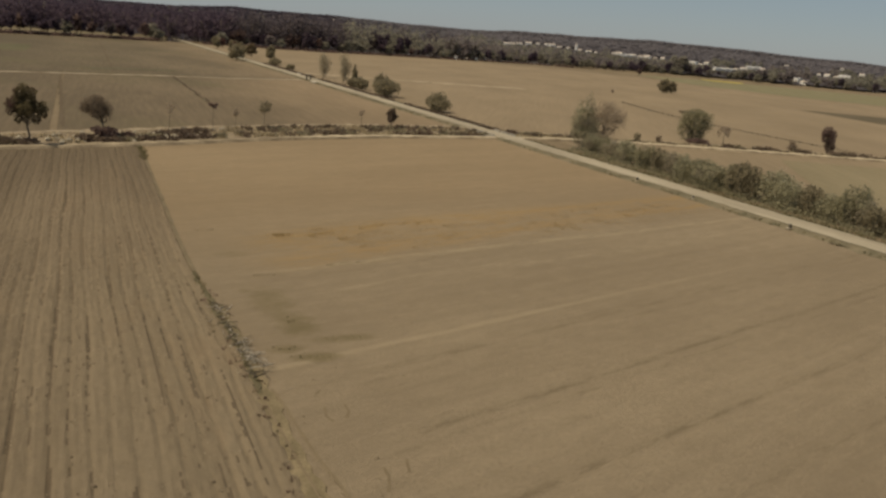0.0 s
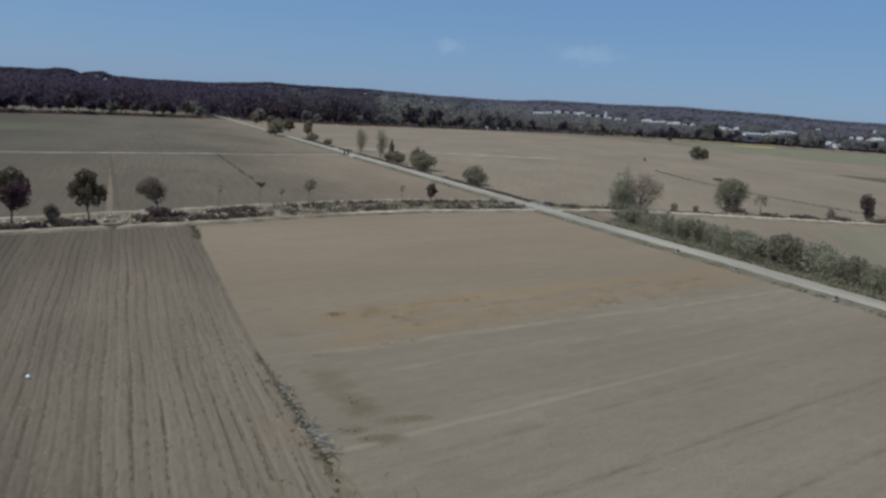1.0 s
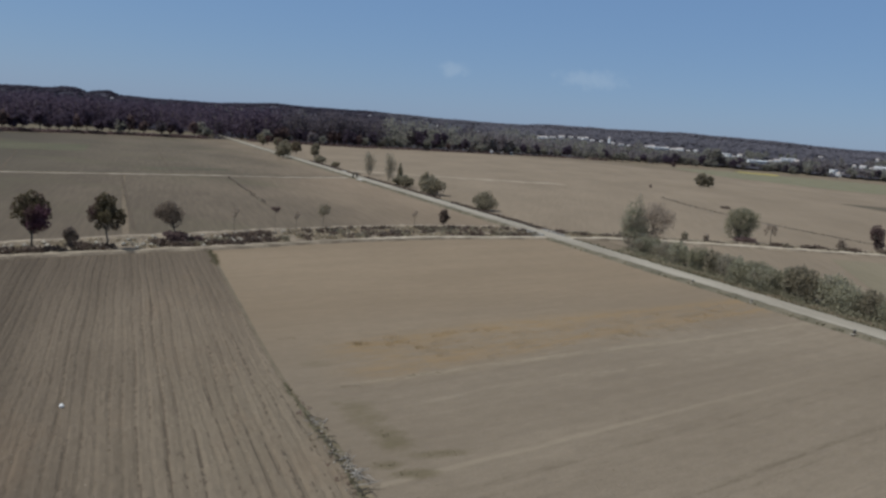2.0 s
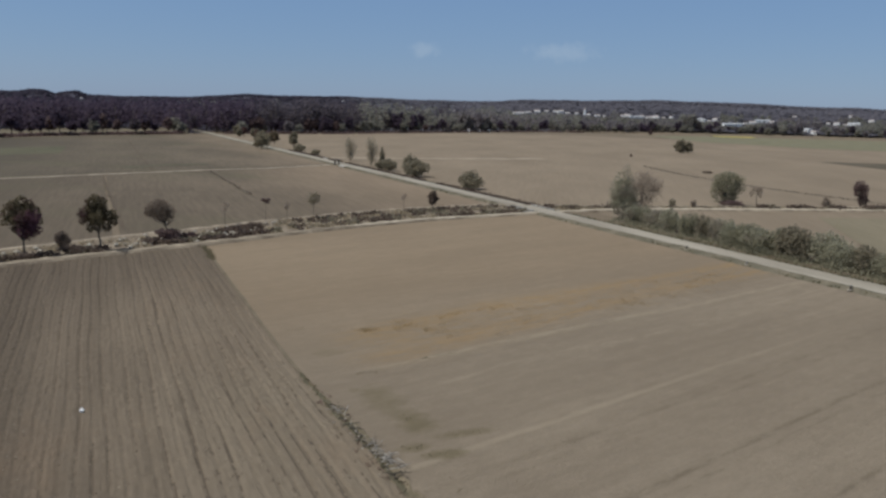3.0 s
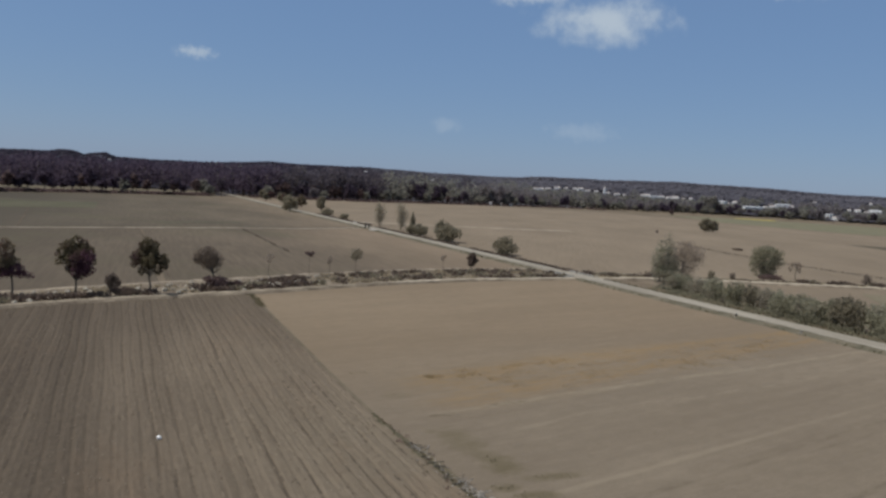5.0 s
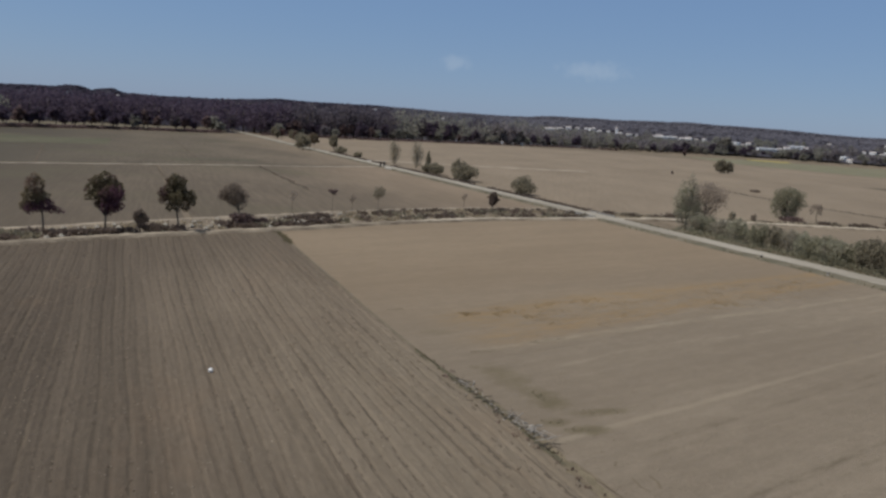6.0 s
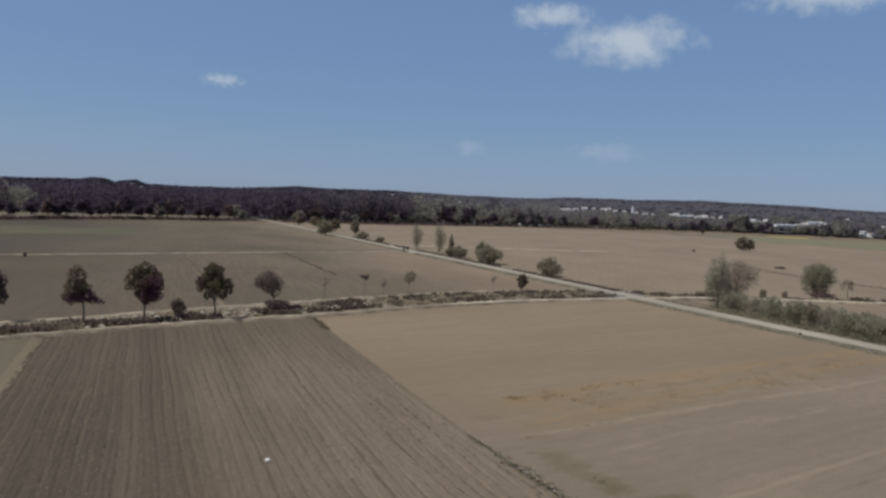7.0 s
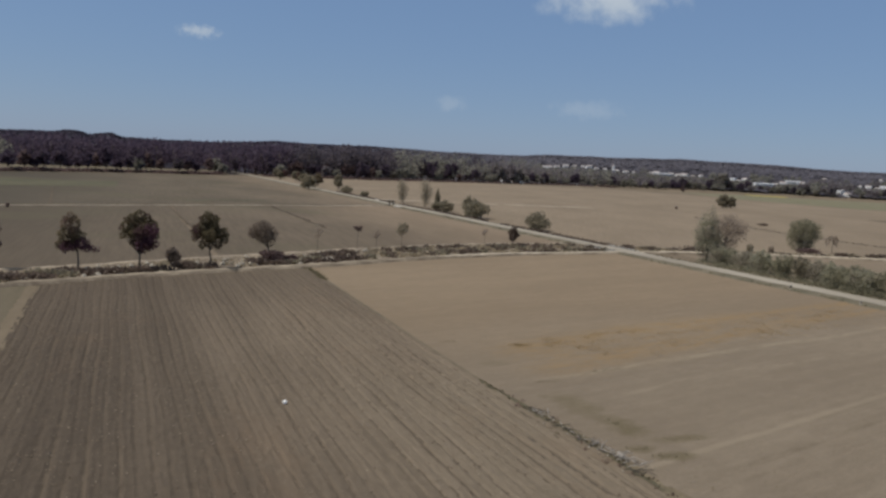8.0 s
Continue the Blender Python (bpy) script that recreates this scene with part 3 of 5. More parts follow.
def rolling(x, y):
    """Height of the land at a place."""
    dx, dy = x - EYE[0], y - EYE[1]
    r = math.hypot(dx, dy)
    a = math.atan2(dx, dy)
    w = np.interp(r, (1000, 2000), (0, 1))
    top = np.interp(math.degrees(a), SKY_AZ, SKY_EL)
    crest = (2650 * math.tan(radians(top)) + 10) / 54.5
    return rise(r) * (1 + w * (crest - 1 + 0.012 * math.sin(51 * a) + 0.008 * math.sin(117 * a)))


def at_bearing(az, r):
    return EYE[0] + r * math.sin(radians(az)), EYE[1] + r * math.cos(radians(az))


def margin(y):
    """How far the line between the ploughed and the harrowed field strays to the east."""
    return float(np.mean(np.interp([y - 2.5, y, y + 2.5], (-190, -76, -68, -62, -55, -45, -34, -18, 0), (0.7, 0.5, 0.42, 0.1, -0.18, -0.24, -0.1, 0.0, 0.1))))


# ---- ground ----
rings = list(range(0, 160, 20)) + list(range(160, 900, 60)) + list(range(900, 2000, 60)) + list(range(2000, 4700, 150))
SEG = 720
verts = [(EYE[0], EYE[1], -0.06)]
for r in rings[1:]:
    for k in range(SEG):
        x, y = at_bearing(360 * k / SEG, r)
        verts.append((x, y, rolling(x, y) - 0.06))
faces, wooded = [], []
for k in range(SEG):
    faces.append((0, 1 + (k + 1) % SEG, 1 + k))
    wooded.append(0)
for j in range(len(rings) - 2):
    for k in range(SEG):
        a, b = 1 + j * SEG + k, 1 + j * SEG + (k + 1) % SEG
        faces.append((a, b, b + SEG, a + SEG))
        az = (360 * (k + 0.5) / SEG + 180) % 360 - 180
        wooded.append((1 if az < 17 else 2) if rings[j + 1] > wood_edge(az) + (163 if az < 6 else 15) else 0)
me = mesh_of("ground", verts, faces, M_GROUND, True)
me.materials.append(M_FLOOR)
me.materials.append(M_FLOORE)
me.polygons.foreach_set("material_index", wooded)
tagged(new("ground", me), "flat brown farmland rising to wooded hills at the horizon", "ground", kind="structure")


def field_grid(name, x0, x1, y0, top, dx, dy, height, material, label, dark_earth=None):
    """A worked field as a fine sheet: height(x, y) gives its relief; its far edge follows top(x); the last argument
    says which faces get the darker earth.
    """
    xs = np.arange(x0, x1 + dx * 0.5, dx)
    n = int((top((x0 + x1) / 2) - y0) / dy)
    verts, faces = [], []
    for x in xs:
        t = top(x)
        for k in range(n + 1):
            y = y0 + (t - y0) * k / n
            verts.append((x + margin(y) * max(0.0, 1 - abs(x) / 9), y, height(x, y)))
    for i in range(len(xs) - 1):
        for k in range(n):
            a = i * (n + 1) + k
            faces.append((a, a + n + 1, a + n + 2, a + 1))
    me = mesh_of(name, verts, faces, material, True)
    # Furrow bottoms get a darker colour, which puts their shade into the earth.
    if dark_earth:
        me.materials.append(M_DARKEARTH)
        me.polygons.foreach_set("material_index", [int(dark_earth(verts[f[0]][0] + dx / 2, verts[f[0]][1] + dy / 2)) for f in faces])
    return tagged(new(name, me), label, "field", kind="structure")


def furrow(x, y):
    """Depth of the open furrows, three quarters of a metre apart and every other one deeper, wavering a little and broken along their length."""
    wander = 0.14 * math.sin(y * 0.05 + x * 0.2) + 0.07 * math.sin(y * 0.21 + x) + 0.07 * noise.noise((x * 0.3, y * 0.25, 17))
    u = (x + wander) / 0.76 + 0.5
    lane, w = math.floor(u), u % 1.0
    strength = (0.7 + 0.3 * math.sin(lane * 12.9898) ** 2) * min(1.15, max(0.3, 0.74 + 0.7 * noise.noise((lane * 3.1, y * 0.11, 2))))
    return 0.085 * strength * (1.0 if lane % 2 else 0.74) * math.exp(-((w - 0.5) * 0.76 / 0.13) ** 2)


def ridges(x, y):
    """Plough ridges along the field, each uneven in its own way, with crumbling crests, between the open furrows."""
    u = (x + 0.16 * math.sin(y * 0.05 + x * 0.2) + 0.10 * math.sin(y * 0.21 + x)) / 0.38
    row = math.floor(u)
    own = 0.5 + 0.5 * math.sin(row * 78.233)
    part_way = 0.5 + 0.9 * noise.noise((row * 5.7, y * 0.10, 7))
    broken = max(0.1, 0.75 + 1.1 * noise.noise((row * 2.9, y * 0.55, 13)))
    ridge = (0.018 + 0.030 * own * max(0.0, part_way)) * broken * (0.5 - 0.5 * math.cos(2 * math.pi * u))
    rough = noise.noise((x * 1.7, y * 1.3, 0)) * 0.05 + noise.noise((x * 4.0, y * 2.6, 3)) * 0.052 + noise.noise((x * 0.12, y * 0.12, 5)) * 0.05
    return 0.10 + ridge - furrow(x, y) + rough


RUT_DIR = Vector((math.cos(radians(17)), math.sin(radians(17)), 0))


def harrowed(x, y):
    across = -x * RUT_DIR.y + y * RUT_DIR.x
    along = x * RUT_DIR.x + y * RUT_DIR.y
    z = 0.05 + noise.noise((x * 0.09, y * 0.09, 9)) * 0.06 + noise.noise((along * 0.12, across * 1.1, 3)) * 0.04 + noise.noise((x * 1.1, y * 1.1, 1)) * 0.025
    for c in (-70.4, -66.0, -73.0, -74.1, -79.5, -80.5, -57.4, -85.8, -90.5):
        z -= 0.05 * math.exp(-((across - c - 0.3 * math.sin(along * 0.05)) / 0.35) ** 2)
    return z


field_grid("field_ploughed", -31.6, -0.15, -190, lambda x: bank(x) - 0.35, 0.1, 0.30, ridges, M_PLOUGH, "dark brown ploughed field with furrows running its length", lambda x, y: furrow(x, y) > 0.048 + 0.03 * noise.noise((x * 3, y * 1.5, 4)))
field_grid("field_harrowed", 0.15, 62.65, -190, lambda x: bank(x) - 0.35, 0.5, 0.5, harrowed, M_HARROW, "smooth tan harrowed field with faint sweeping tracks")
field_grid("field_left", -150, -32.2, -190, lambda x: bank(x) - 0.4, 2.0, 3.0, lambda x, y: 0.05 + 0.04 * noise.noise((x * 0.3, y * 0.3, 2)), M_PALE, "paler stubble field beside the ploughed one")


def behind(x):
    return bank(x) + bank_width(x) - 0.5


xs = np.arange(-10, 65, 6.0)
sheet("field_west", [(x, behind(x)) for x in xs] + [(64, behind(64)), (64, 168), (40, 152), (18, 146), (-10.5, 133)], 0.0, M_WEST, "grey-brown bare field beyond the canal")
xs = np.arange(-260, -11, 6.0)
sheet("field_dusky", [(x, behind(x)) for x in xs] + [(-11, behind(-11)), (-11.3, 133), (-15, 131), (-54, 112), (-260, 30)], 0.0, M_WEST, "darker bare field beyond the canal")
sheet("field_far", [(-260, 36), (-54, 114), (-15, 133), (18, 148), (40, 154), (64, 171), (64, 480), (40, 490), (-40, 425), (-90, 365), (-300, 220)], 0.0, M_FAR, "dull grey-brown field reaching to the wood")
xs = np.arange(72, 420, 8.0)
sheet("field_east", [(x, behind(x)) for x in xs] + [(520, 60), (500, 420), (420, 560), (300, 640), (71, 500)], 0.0, M_EAST, "broad tan bare field beyond the road")
sheet("field_roadside", [(71, -190), (420, -190)] + [(x, bank(x) - 0.4) for x in np.arange(420, 70, -8.0)], 0.0, M_EAST, "tan field between the hedge and the canal")
sheet("field_roadside_green", [(84, -36), (116, 5.5), (150, -8), (210, -40), (200, -120), (110, -120)], 0.05, soil("greening_earth", (0.172, 0.148, 0.100), (0.226, 0.193, 0.134), 60, 12), "faintly green young crop behind the hedge")
sheet("field_green", [(440, 420), (440, 300), (480, 250), (600, 180), (800, 300), (715, 480), (645, 545), (590, 592), (520, 600)], 0.06, M_GREEN, "young green crop at the far side of the plain")
sheet("field_dark", [(295, 171), (325, 150), (520, 20), (430, -20), (273, 109)], 0.05, plain("damp_fallow", (0.085, 0.070, 0.046), (0.12, 0.098, 0.066), 0.2), "dark strip of weedy fallow in the tan field")
sheet("field_faint_green", [(-80, 286), (-52, 280), (-25, 300), (-25, 241), (-69, 212)], 0.05, soil("greenish_fallow", (0.086, 0.083, 0.053), (0.128, 0.117, 0.078), 88, 10), "faintly green fallow patch before the wood")

arc = [at_bearing(a, wood_edge(a) + 3) for a in np.arange(-36, 6.1, 2)] + [at_bearing(a, wood_edge(a) + 165) for a in np.arange(6, -36.1, -2)]
sheet("field_clearing", arc, 0.02, M_PALE, "pale bare strip before the wood")

# ---- tracks, ditches and the road ----
ribbon("path_far", [(-150, 66), (-54, 111), (-29, 122), (-15, 129), (1, 136.5), (18.5, 144.5), (37, 150), (62, 166)], 2.0, 0.07, M_PATH, "pale sandy farm path between two fields", "path", 0.16)
sheet("field_yellow", [(588, 566), (596, 552), (608, 542), (632, 560), (655, 590), (640, 612), (622, 620), (600, 588)], 0.25, M_YELLOW, "strip of yellow flowering crop beside a green field")
ribbon("ditch_weeds", [(18.3, 141), (18.2, 104), (18.0, 68)], 0.5, 0.04, M_DARKCROP, "weedy dark ditch line across a bare field", "ditch", 0.2)
ribbon("weed_strip", [(-4, 158), (4, 166), (12, 170), (22, 172)], 5.5, 0.035, plain("dark_green_weeds", (0.078, 0.072, 0.044), (0.112, 0.100, 0.064), 0.5), "dark weedy strip beside a farm path", "weeds", 0.25, 1.5)
ribbon("furrow_dark", [(-11.3, 128), (-10.5, 80), (-9.3, 20)], 0.65, 0.03, M_DARKEARTH, "dark furrow line across a field", "furrow", 0.2)
ribbon("furrow_far", [(-62, 300), (-46, 212), (-40, 118)], 0.6, 0.03, M_DARKEARTH, "faint dark line across the far field", "furrow", 0.3)
ribbon("furrow_thin", [(4.3, 380), (3.2, 240), (2.4, 142)], 0.45, 0.03, M_DARKEARTH, "faint dark line across the far field", "furrow", 0.25)
ribbon("ditch_east", [(182, 150), (168, 112), (157.5, 72), (155, 45), (153.5, 18)], 1.3, 0.04, M_DARKCROP, "dark weedy ditch across the tan field", "ditch", 0.25)
ribbon("headland", [(74, 207), (110, 201), (135, 199), (165, 196.5)], 5.5, 0.05, plain("pale_headland", (0.29, 0.24, 0.18), (0.37, 0.31, 0.235), 0.6), "pale worn headland line in the tan field", "path", 0.35, 5)
ribbon("field_margin", [(margin(y) + 0.04 * math.sin(y * 0.7), y) for y in np.arange(-63.0, -190.0, -3.0)], 0.95, 0.08, plain("strawy_margin", (0.122, 0.101, 0.064), (0.232, 0.188, 0.124), 2.2, size=(1, 1.5, 1)), "narrow strawy margin between two fields", "margin", 0.10, 0.5)
for k, groove in enumerate((((0.38, -76.6), (0.46, -79), (0.52, -81.5), (0.66, -84), (0.9, -90), (1.1, -110)), ((1.0, -75.6), (1.12, -77), (1.26, -80), (1.4, -82.3), (1.7, -85), (2.0, -95)))):
    ribbon("wheel_groove", groove, 0.13, 0.004, M_RUT, "narrow wheel groove beside the field margin", "track", 0.14, 0.3, lambda x, y: max(0.085, harrowed(x, y)), k + 3)
ribbon("field_margin", [(margin(y), y) for y in np.arange(3.6, -58.0, -2.0)], 0.32, 0.085, M_MARGIN, "narrow weedy margin between two fields", "margin", 0.06, 0.8)
ribbon("margin_weeds_bed", [(margin(y) - 0.12 + 0.08 * math.sin(y), y) for y in np.arange(-56.0, -76.1, -1.0)], 0.36, 0.10, plain("dark_weed_bed", (0.080, 0.071, 0.045), (0.136, 0.115, 0.074), 2.2, bump=0.9), "dark weedy bed along the field margin", "margin", 0.16, 0.5, seed=9)
# Flat dark strips: the shade of shallow wheel hollows is put into their colour.
for k, arc in enumerate((((2.91, -77.9), (2.74, -78.8), (2.88, -79.4)), ((3.86, -77.9), (3.86, -78.6), (3.56, -79.2)), ((2.83, -76.5), (3.22, -76.1)), ((3.74, -83.7), (3.66, -84.6), (3.28, -85.5)), ((4.86, -83.3), (4.57, -84.4)))):
    ribbon("turn_mark", arc, 0.12, 0.012, M_RUT, "short curved wheel mark, its shade put into a dark strip", "track", 0.1, 0.15, harrowed, k)

ribbon("margin_left", [(-31.9, -12.5), (-31.9, -190)], 1.2, 0.09, M_RUT, "narrow margin between stubble and ploughed earth", "margin", 0.08, 1.0)
ROAD_X = 66.0


def road_strip(name, offsets, material, label, category, y0=-260, y1=620, step=4.0, ragged=(0, 0), seed=3):
    rng = np.random.default_rng(seed)
    ys = np.arange(y0, y1 + 1, step)
    verts, faces, n = [], [], len(offsets)
    for y in ys:
        for k, (dx, z) in enumerate(offsets):
            w = rng.normal() * (ragged[0] if k == 0 else ragged[1] if k == n - 1 else 0.03)
            verts.append((ROAD_X + dx + w, y, z + 0.012 * rng.normal()))
    for j in range(len(ys) - 1):
        for k in range(n - 1):
            a = j * n + k
            faces.append((a, a + 1, a + n + 1, a + n))
    return tagged(new(name, mesh_of(name, verts, faces, material, True)), label, category, kind="structure")


road_strip("road", [(-2.0, 0.42), (-1.75, 0.47), (-0.9, 0.44), (0, 0.52), (0.9, 0.44), (1.7, 0.47), (1.95, 0.42)], M_ROAD, "straight pale gravel farm road on a low bank", "road", ragged=(0.12, 0.12), step=2.0)
road_strip("verge_near", [(-3.5, -0.02), (-2.9, 0.12), (-2.3, 0.32), (-1.85, 0.40)], M_VERGE, "weedy bank along the road", "verge", ragged=(0.3, 0.0), step=2.0)
# Far verge is darker than the near one: bank shade put into weed colour.
road_strip("verge_far", [(1.85, 0.40), (2.3, 0.30), (3.0, 0.10), (4.6, -0.02)], plain("shaded_verge_weeds", (0.082, 0.074, 0.052), (0.150, 0.130, 0.092), 1.3, bump=0.8), "weedy bank along the road, darkened for shade", "verge", ragged=(0.0, 0.4), step=2.0, seed=4)

# canal bank: two sandy paths with a shallow scrubby ditch between them
verts, faces = [], []
xs = np.arange(-200, 330, 1.0)
rng = np.random.default_rng(12)
COLS = 10
for x in xs:
    w, f = bank_width(x), bank(x)
    jag = 0.35 * noise.noise((x * 0.35, 0, 0))
    jag += 0.25 * noise.noise((x * 0.9, 4, 0))
    p = 0.45 if x < -6 else 1.15 if x > 74 else 0.6 if x > 20 else 0.5 if x > 4 else 0.65
    row = [(0.0 + jag, -0.03), (0.45 + jag, 0.30), (0.45 + 0.75 * p + jag, 0.42), (0.5 + 1.5 * p + 1.6 * jag, 0.40), (3.2, 0.12), (w * 0.5, 0.03), (w - 3.2, 0.14), (w - 1.7 - jag, 0.46), (w - 0.8, 0.52), (w - jag * 0.5, -0.03)]
    for s, z in row:
        verts.append((x, f + s, z + (0.05 * rng.normal() if z > 0 else 0)))
mats = []
for i in range(len(xs) - 1):
    for k in range(COLS - 1):
        a = i * COLS + k
        faces.append((a, a + COLS, a + COLS + 1, a + 1))
        mats.append((2 if xs[i] > 24 and k < 3 else 0) if k in (1, 2, 7) else 1)
me = mesh_of("canal_bank", verts, faces, M_SAND, True)
me.materials.append(M_BANK)
me.materials.append(M_PATH)
me.polygons.foreach_set("material_index", mats)
tagged(new("canal_bank", me), "sandy banks of a dry drainage canal with scrub between them", "bank", kind="structure")


# ---- growth on the canal bank ----
def tufts(name, spots, size, leaf, label, category, per=14, spread=0.35, seed=5, tall=0.5):
    rng = np.random.default_rng(seed)
    pts = []
    for x, y, z, s in spots:
        n = max(4, int(per * s))
        q = rng.normal(size=(n, 3)) * (spread * s, spread * s, 0)
        q[:, 2] = rng.random(n) * tall * s
        pts.append(q + (x, y, z))
    pts = np.concatenate(pts)
    ob = new(name, mesh_of(name, *leaves(pts, size, rng, 2.2, (0, 0, 0.6)), leaf))
    return tagged(ob, label, category, kind="stuff")


rng = np.random.default_rng(21)
dark_spots, pale_spots, green_spots = [], [], []
x = -95.0
while x < 13:
    w, f = bank_width(x), bank(x)
    for s, share in ((rng.uniform(2.6, 4.6), 0.85), (rng.uniform(5.0, w - 4.2), 0.75)):
        if rng.random() < share * (0.3 if -11 < x < -5.5 else 1.0):
            r = rng.uniform(0.6, 1.25)
            kind = green_spots if rng.random() < 0.3 else dark_spots
            for _ in range(int(9 * r)):
                a, d = rng.uniform(0, 6.28), r * math.sqrt(rng.random())
                kind.append((x + 1.4 * d * math.cos(a), f + s + 0.8 * d * math.sin(a), 0.1, rng.uniform(1.0, 1.6) * (1 - 0.35 * d / r)))
    for _ in range(5):
        pale_spots.append((x + rng.uniform(-1.5, 1.5), f + rng.uniform(2.0, w - 2.4), 0.08, rng.uniform(0.5, 1.2)))
    x += rng.uniform(1.7, 3.0)
while x < 230:
    w, f = bank_width(x), bank(x)
    if abs(x - ROAD_X) > 3.4:
        for _ in range(3):
            s = rng.uniform(2.4, w - 4.2 if x < 64 else w - 3.0)
            clump = 1.3 * noise.noise((x * 0.17, s * 0.2, 11)) + 0.4 * noise.noise((x * 0.6, s * 0.5, 5)) - 0.03 * (s - 4)
            if clump > (-0.12 if x < 64 else 0.16):
                (green_spots if rng.random() < (0.5 if x < 64 else 0.3) else dark_spots).append((x + rng.normal() * 0.4, f + s, 0.1, rng.uniform(0.65, 1.25) if x < 64 else rng.uniform(0.8, 1.7)))
            else:
                pale_spots.append((x + rng.normal() * 0.5, f + s, 0.1, rng.uniform(0.5, 1.1)))
        if rng.random() < 0.6:
            pale_spots.append((x, f + rng.uniform(w - 3.6, w - 2.4), 0.3, rng.uniform(0.4, 0.8)))
        if rng.random() < 0.3:
            dark_spots.append((x, f + w - rng.uniform(3.4, 4.4), 0.2, rng.uniform(0.6, 1.0)))
    x += rng.uniform(0.35, 0.8)
tufts("canal_scrub", dark_spots, 0.26, L_SCRUB, "dark leafless scrub and brambles in the canal", "scrub", 24, 0.42, 6, 0.6)
tufts("canal_weeds", green_spots, 0.26, L_BUSH, "dull green brambles in the canal", "scrub", 20, 0.45, 7, 0.62)
tufts("canal_dry_grass", pale_spots, 0.2, L_STRAW, "bleached dry grass on the canal banks", "grass", 26, 0.40, 8, 0.38)

# pale stones along the western stretch of the bank
stone_rng = np.random.default_rng(31)
protos = [mesh_of("stone", *blob(stone_rng, 0.42, 0.34, 0.26), M_STONE) for _ in range(5)]
for k in range(150):
    x = stone_rng.uniform(-46, 12) if k < 80 else stone_rng.uniform(-11, 14) if k < 130 else stone_rng.uniform(80, 150)
    s = stone_rng.uniform(2.2, bank_width(x) - 2.0)
    ob = new("stone", protos[k % 5])
    sc = stone_rng.uniform(0.5, 1.35)
    ob.matrix_basis = Matrix.LocRotScale((x, bank(x) + s, 0.18 + 0.1 * sc), Euler((0, 0, stone_rng.uniform(0, 6.28))), (sc, sc, sc))
    tagged(ob, "pale rough stone lying in dry grass on the canal bank", "stone", "stones on the canal bank")

# ---- trees along the canal ----
G_ROW = "trees along the canal"
ZB = 0.15
rng = np.random.default_rng(41)
root = base("tree", -37.6, -1.5, ZB, "slender dark tree with a narrow crown on the canal bank", "tree", G_ROW)
tree_parts(root, 6.4, 1.9, [(0, 0, 4.2, 1.0, 1.0, 1.9), (0.5, 0.2, 3.1, 0.9, 0.8, 0.8), (-0.4, 0.1, 5.4, 0.7, 0.7, 0.8), (0.6, 0, 4.9, 0.6, 0.6, 0.8)], 2600, 0.16, L_PURPLE, rng, 0.13)
root = base("tree", -28.2, -1.2, ZB, "olive-tan tree with a pointed crown and spreading low limbs", "tree", G_ROW)
root.scale = (0.90, 0.90, 1.0)
tree_parts(root, 7.1, 1.9, [(-0.9, 0, 5.1, 1.2, 1.2, 1.6), (-1.4, 0.2, 4.1, 1.3, 1.2, 1.2), (-2.0, -0.1, 3.2, 0.9, 0.9, 0.7), (-0.2, 0.2, 4.2, 1.1, 1.0, 0.9), (-0.9, 0, 6.4, 0.65, 0.65, 0.65)], 3400, 0.14, L_TAN, rng, 0.13)
pts = cloud_points([(-1.2, -0.2, 2.9, 1.3, 1.1, 0.7), (0.3, 0.1, 3.2, 1.3, 1.1, 0.8), (1.3, -0.2, 2.7, 1.0, 0.8, 0.45), (2.1, 0, 2.35, 0.6, 0.5, 0.25)], 1900, rng, 0.45)
part("low_crown", mesh_of("low_crown", *leaves(pts, 0.14, rng), L_MAROON), root, "maroon lower twigs")
root = base("tree", -21.3, -0.9, ZB, "dense dark olive tree with a round lumpy crown", "tree", G_ROW)
root.scale = (0.90, 0.90, 1.0)
tree_parts(root, 7.5, 1.7, [(-0.2, 0, 4.9, 1.63, 1.63, 1.63), (-1.8, 0.3, 5.2, 0.88, 0.88, 0.79), (1.5, 0, 5.2, 0.97, 0.97, 0.88), (-1.2, -0.5, 6.2, 0.88, 0.88, 0.7), (-0.1, 0.2, 6.9, 0.79, 0.79, 0.53), (0.9, 0.4, 6.3, 0.79, 0.79, 0.62), (-2.1, 0, 4.3, 0.66, 0.7, 0.48), (0.9, -0.4, 3.3, 0.97, 0.79, 0.79), (0.0, 0.3, 2.9, 0.79, 0.7, 0.62), (1.9, 0.1, 4.3, 0.7, 0.62, 0.53), (0, -1.5, 4.7, 0.97, 0.79, 0.88), (0, 1.5, 4.7, 0.97, 0.79, 0.88), (0.6, 0, 2.4, 0.53, 0.53, 0.4)], 6000, 0.16, L_OLIVE, rng, 0.15)
# Maroon lobes on the right and front of the crown.
pts = cloud_points([(0.9, -1.5, 4.3, 1.2, 0.7, 1.4), (1.5, -1.0, 3.4, 0.9, 0.7, 0.8), (0.1, -1.6, 3.5, 0.9, 0.6, 0.8), (1.7, -0.8, 4.9, 0.7, 0.7, 0.8)], 1500, rng, 0.45)
part("budding_crown", mesh_of("budding_crown", *leaves(pts, 0.15, rng), L_MAROON), root, "maroon twigs on the right and front of the crown")
root = base("tree", -12.9, 0.9, ZB, "olive-green tree with a round crown on a bare pale trunk", "tree", G_ROW)
root.scale = (0.90, 0.90, 1.0)
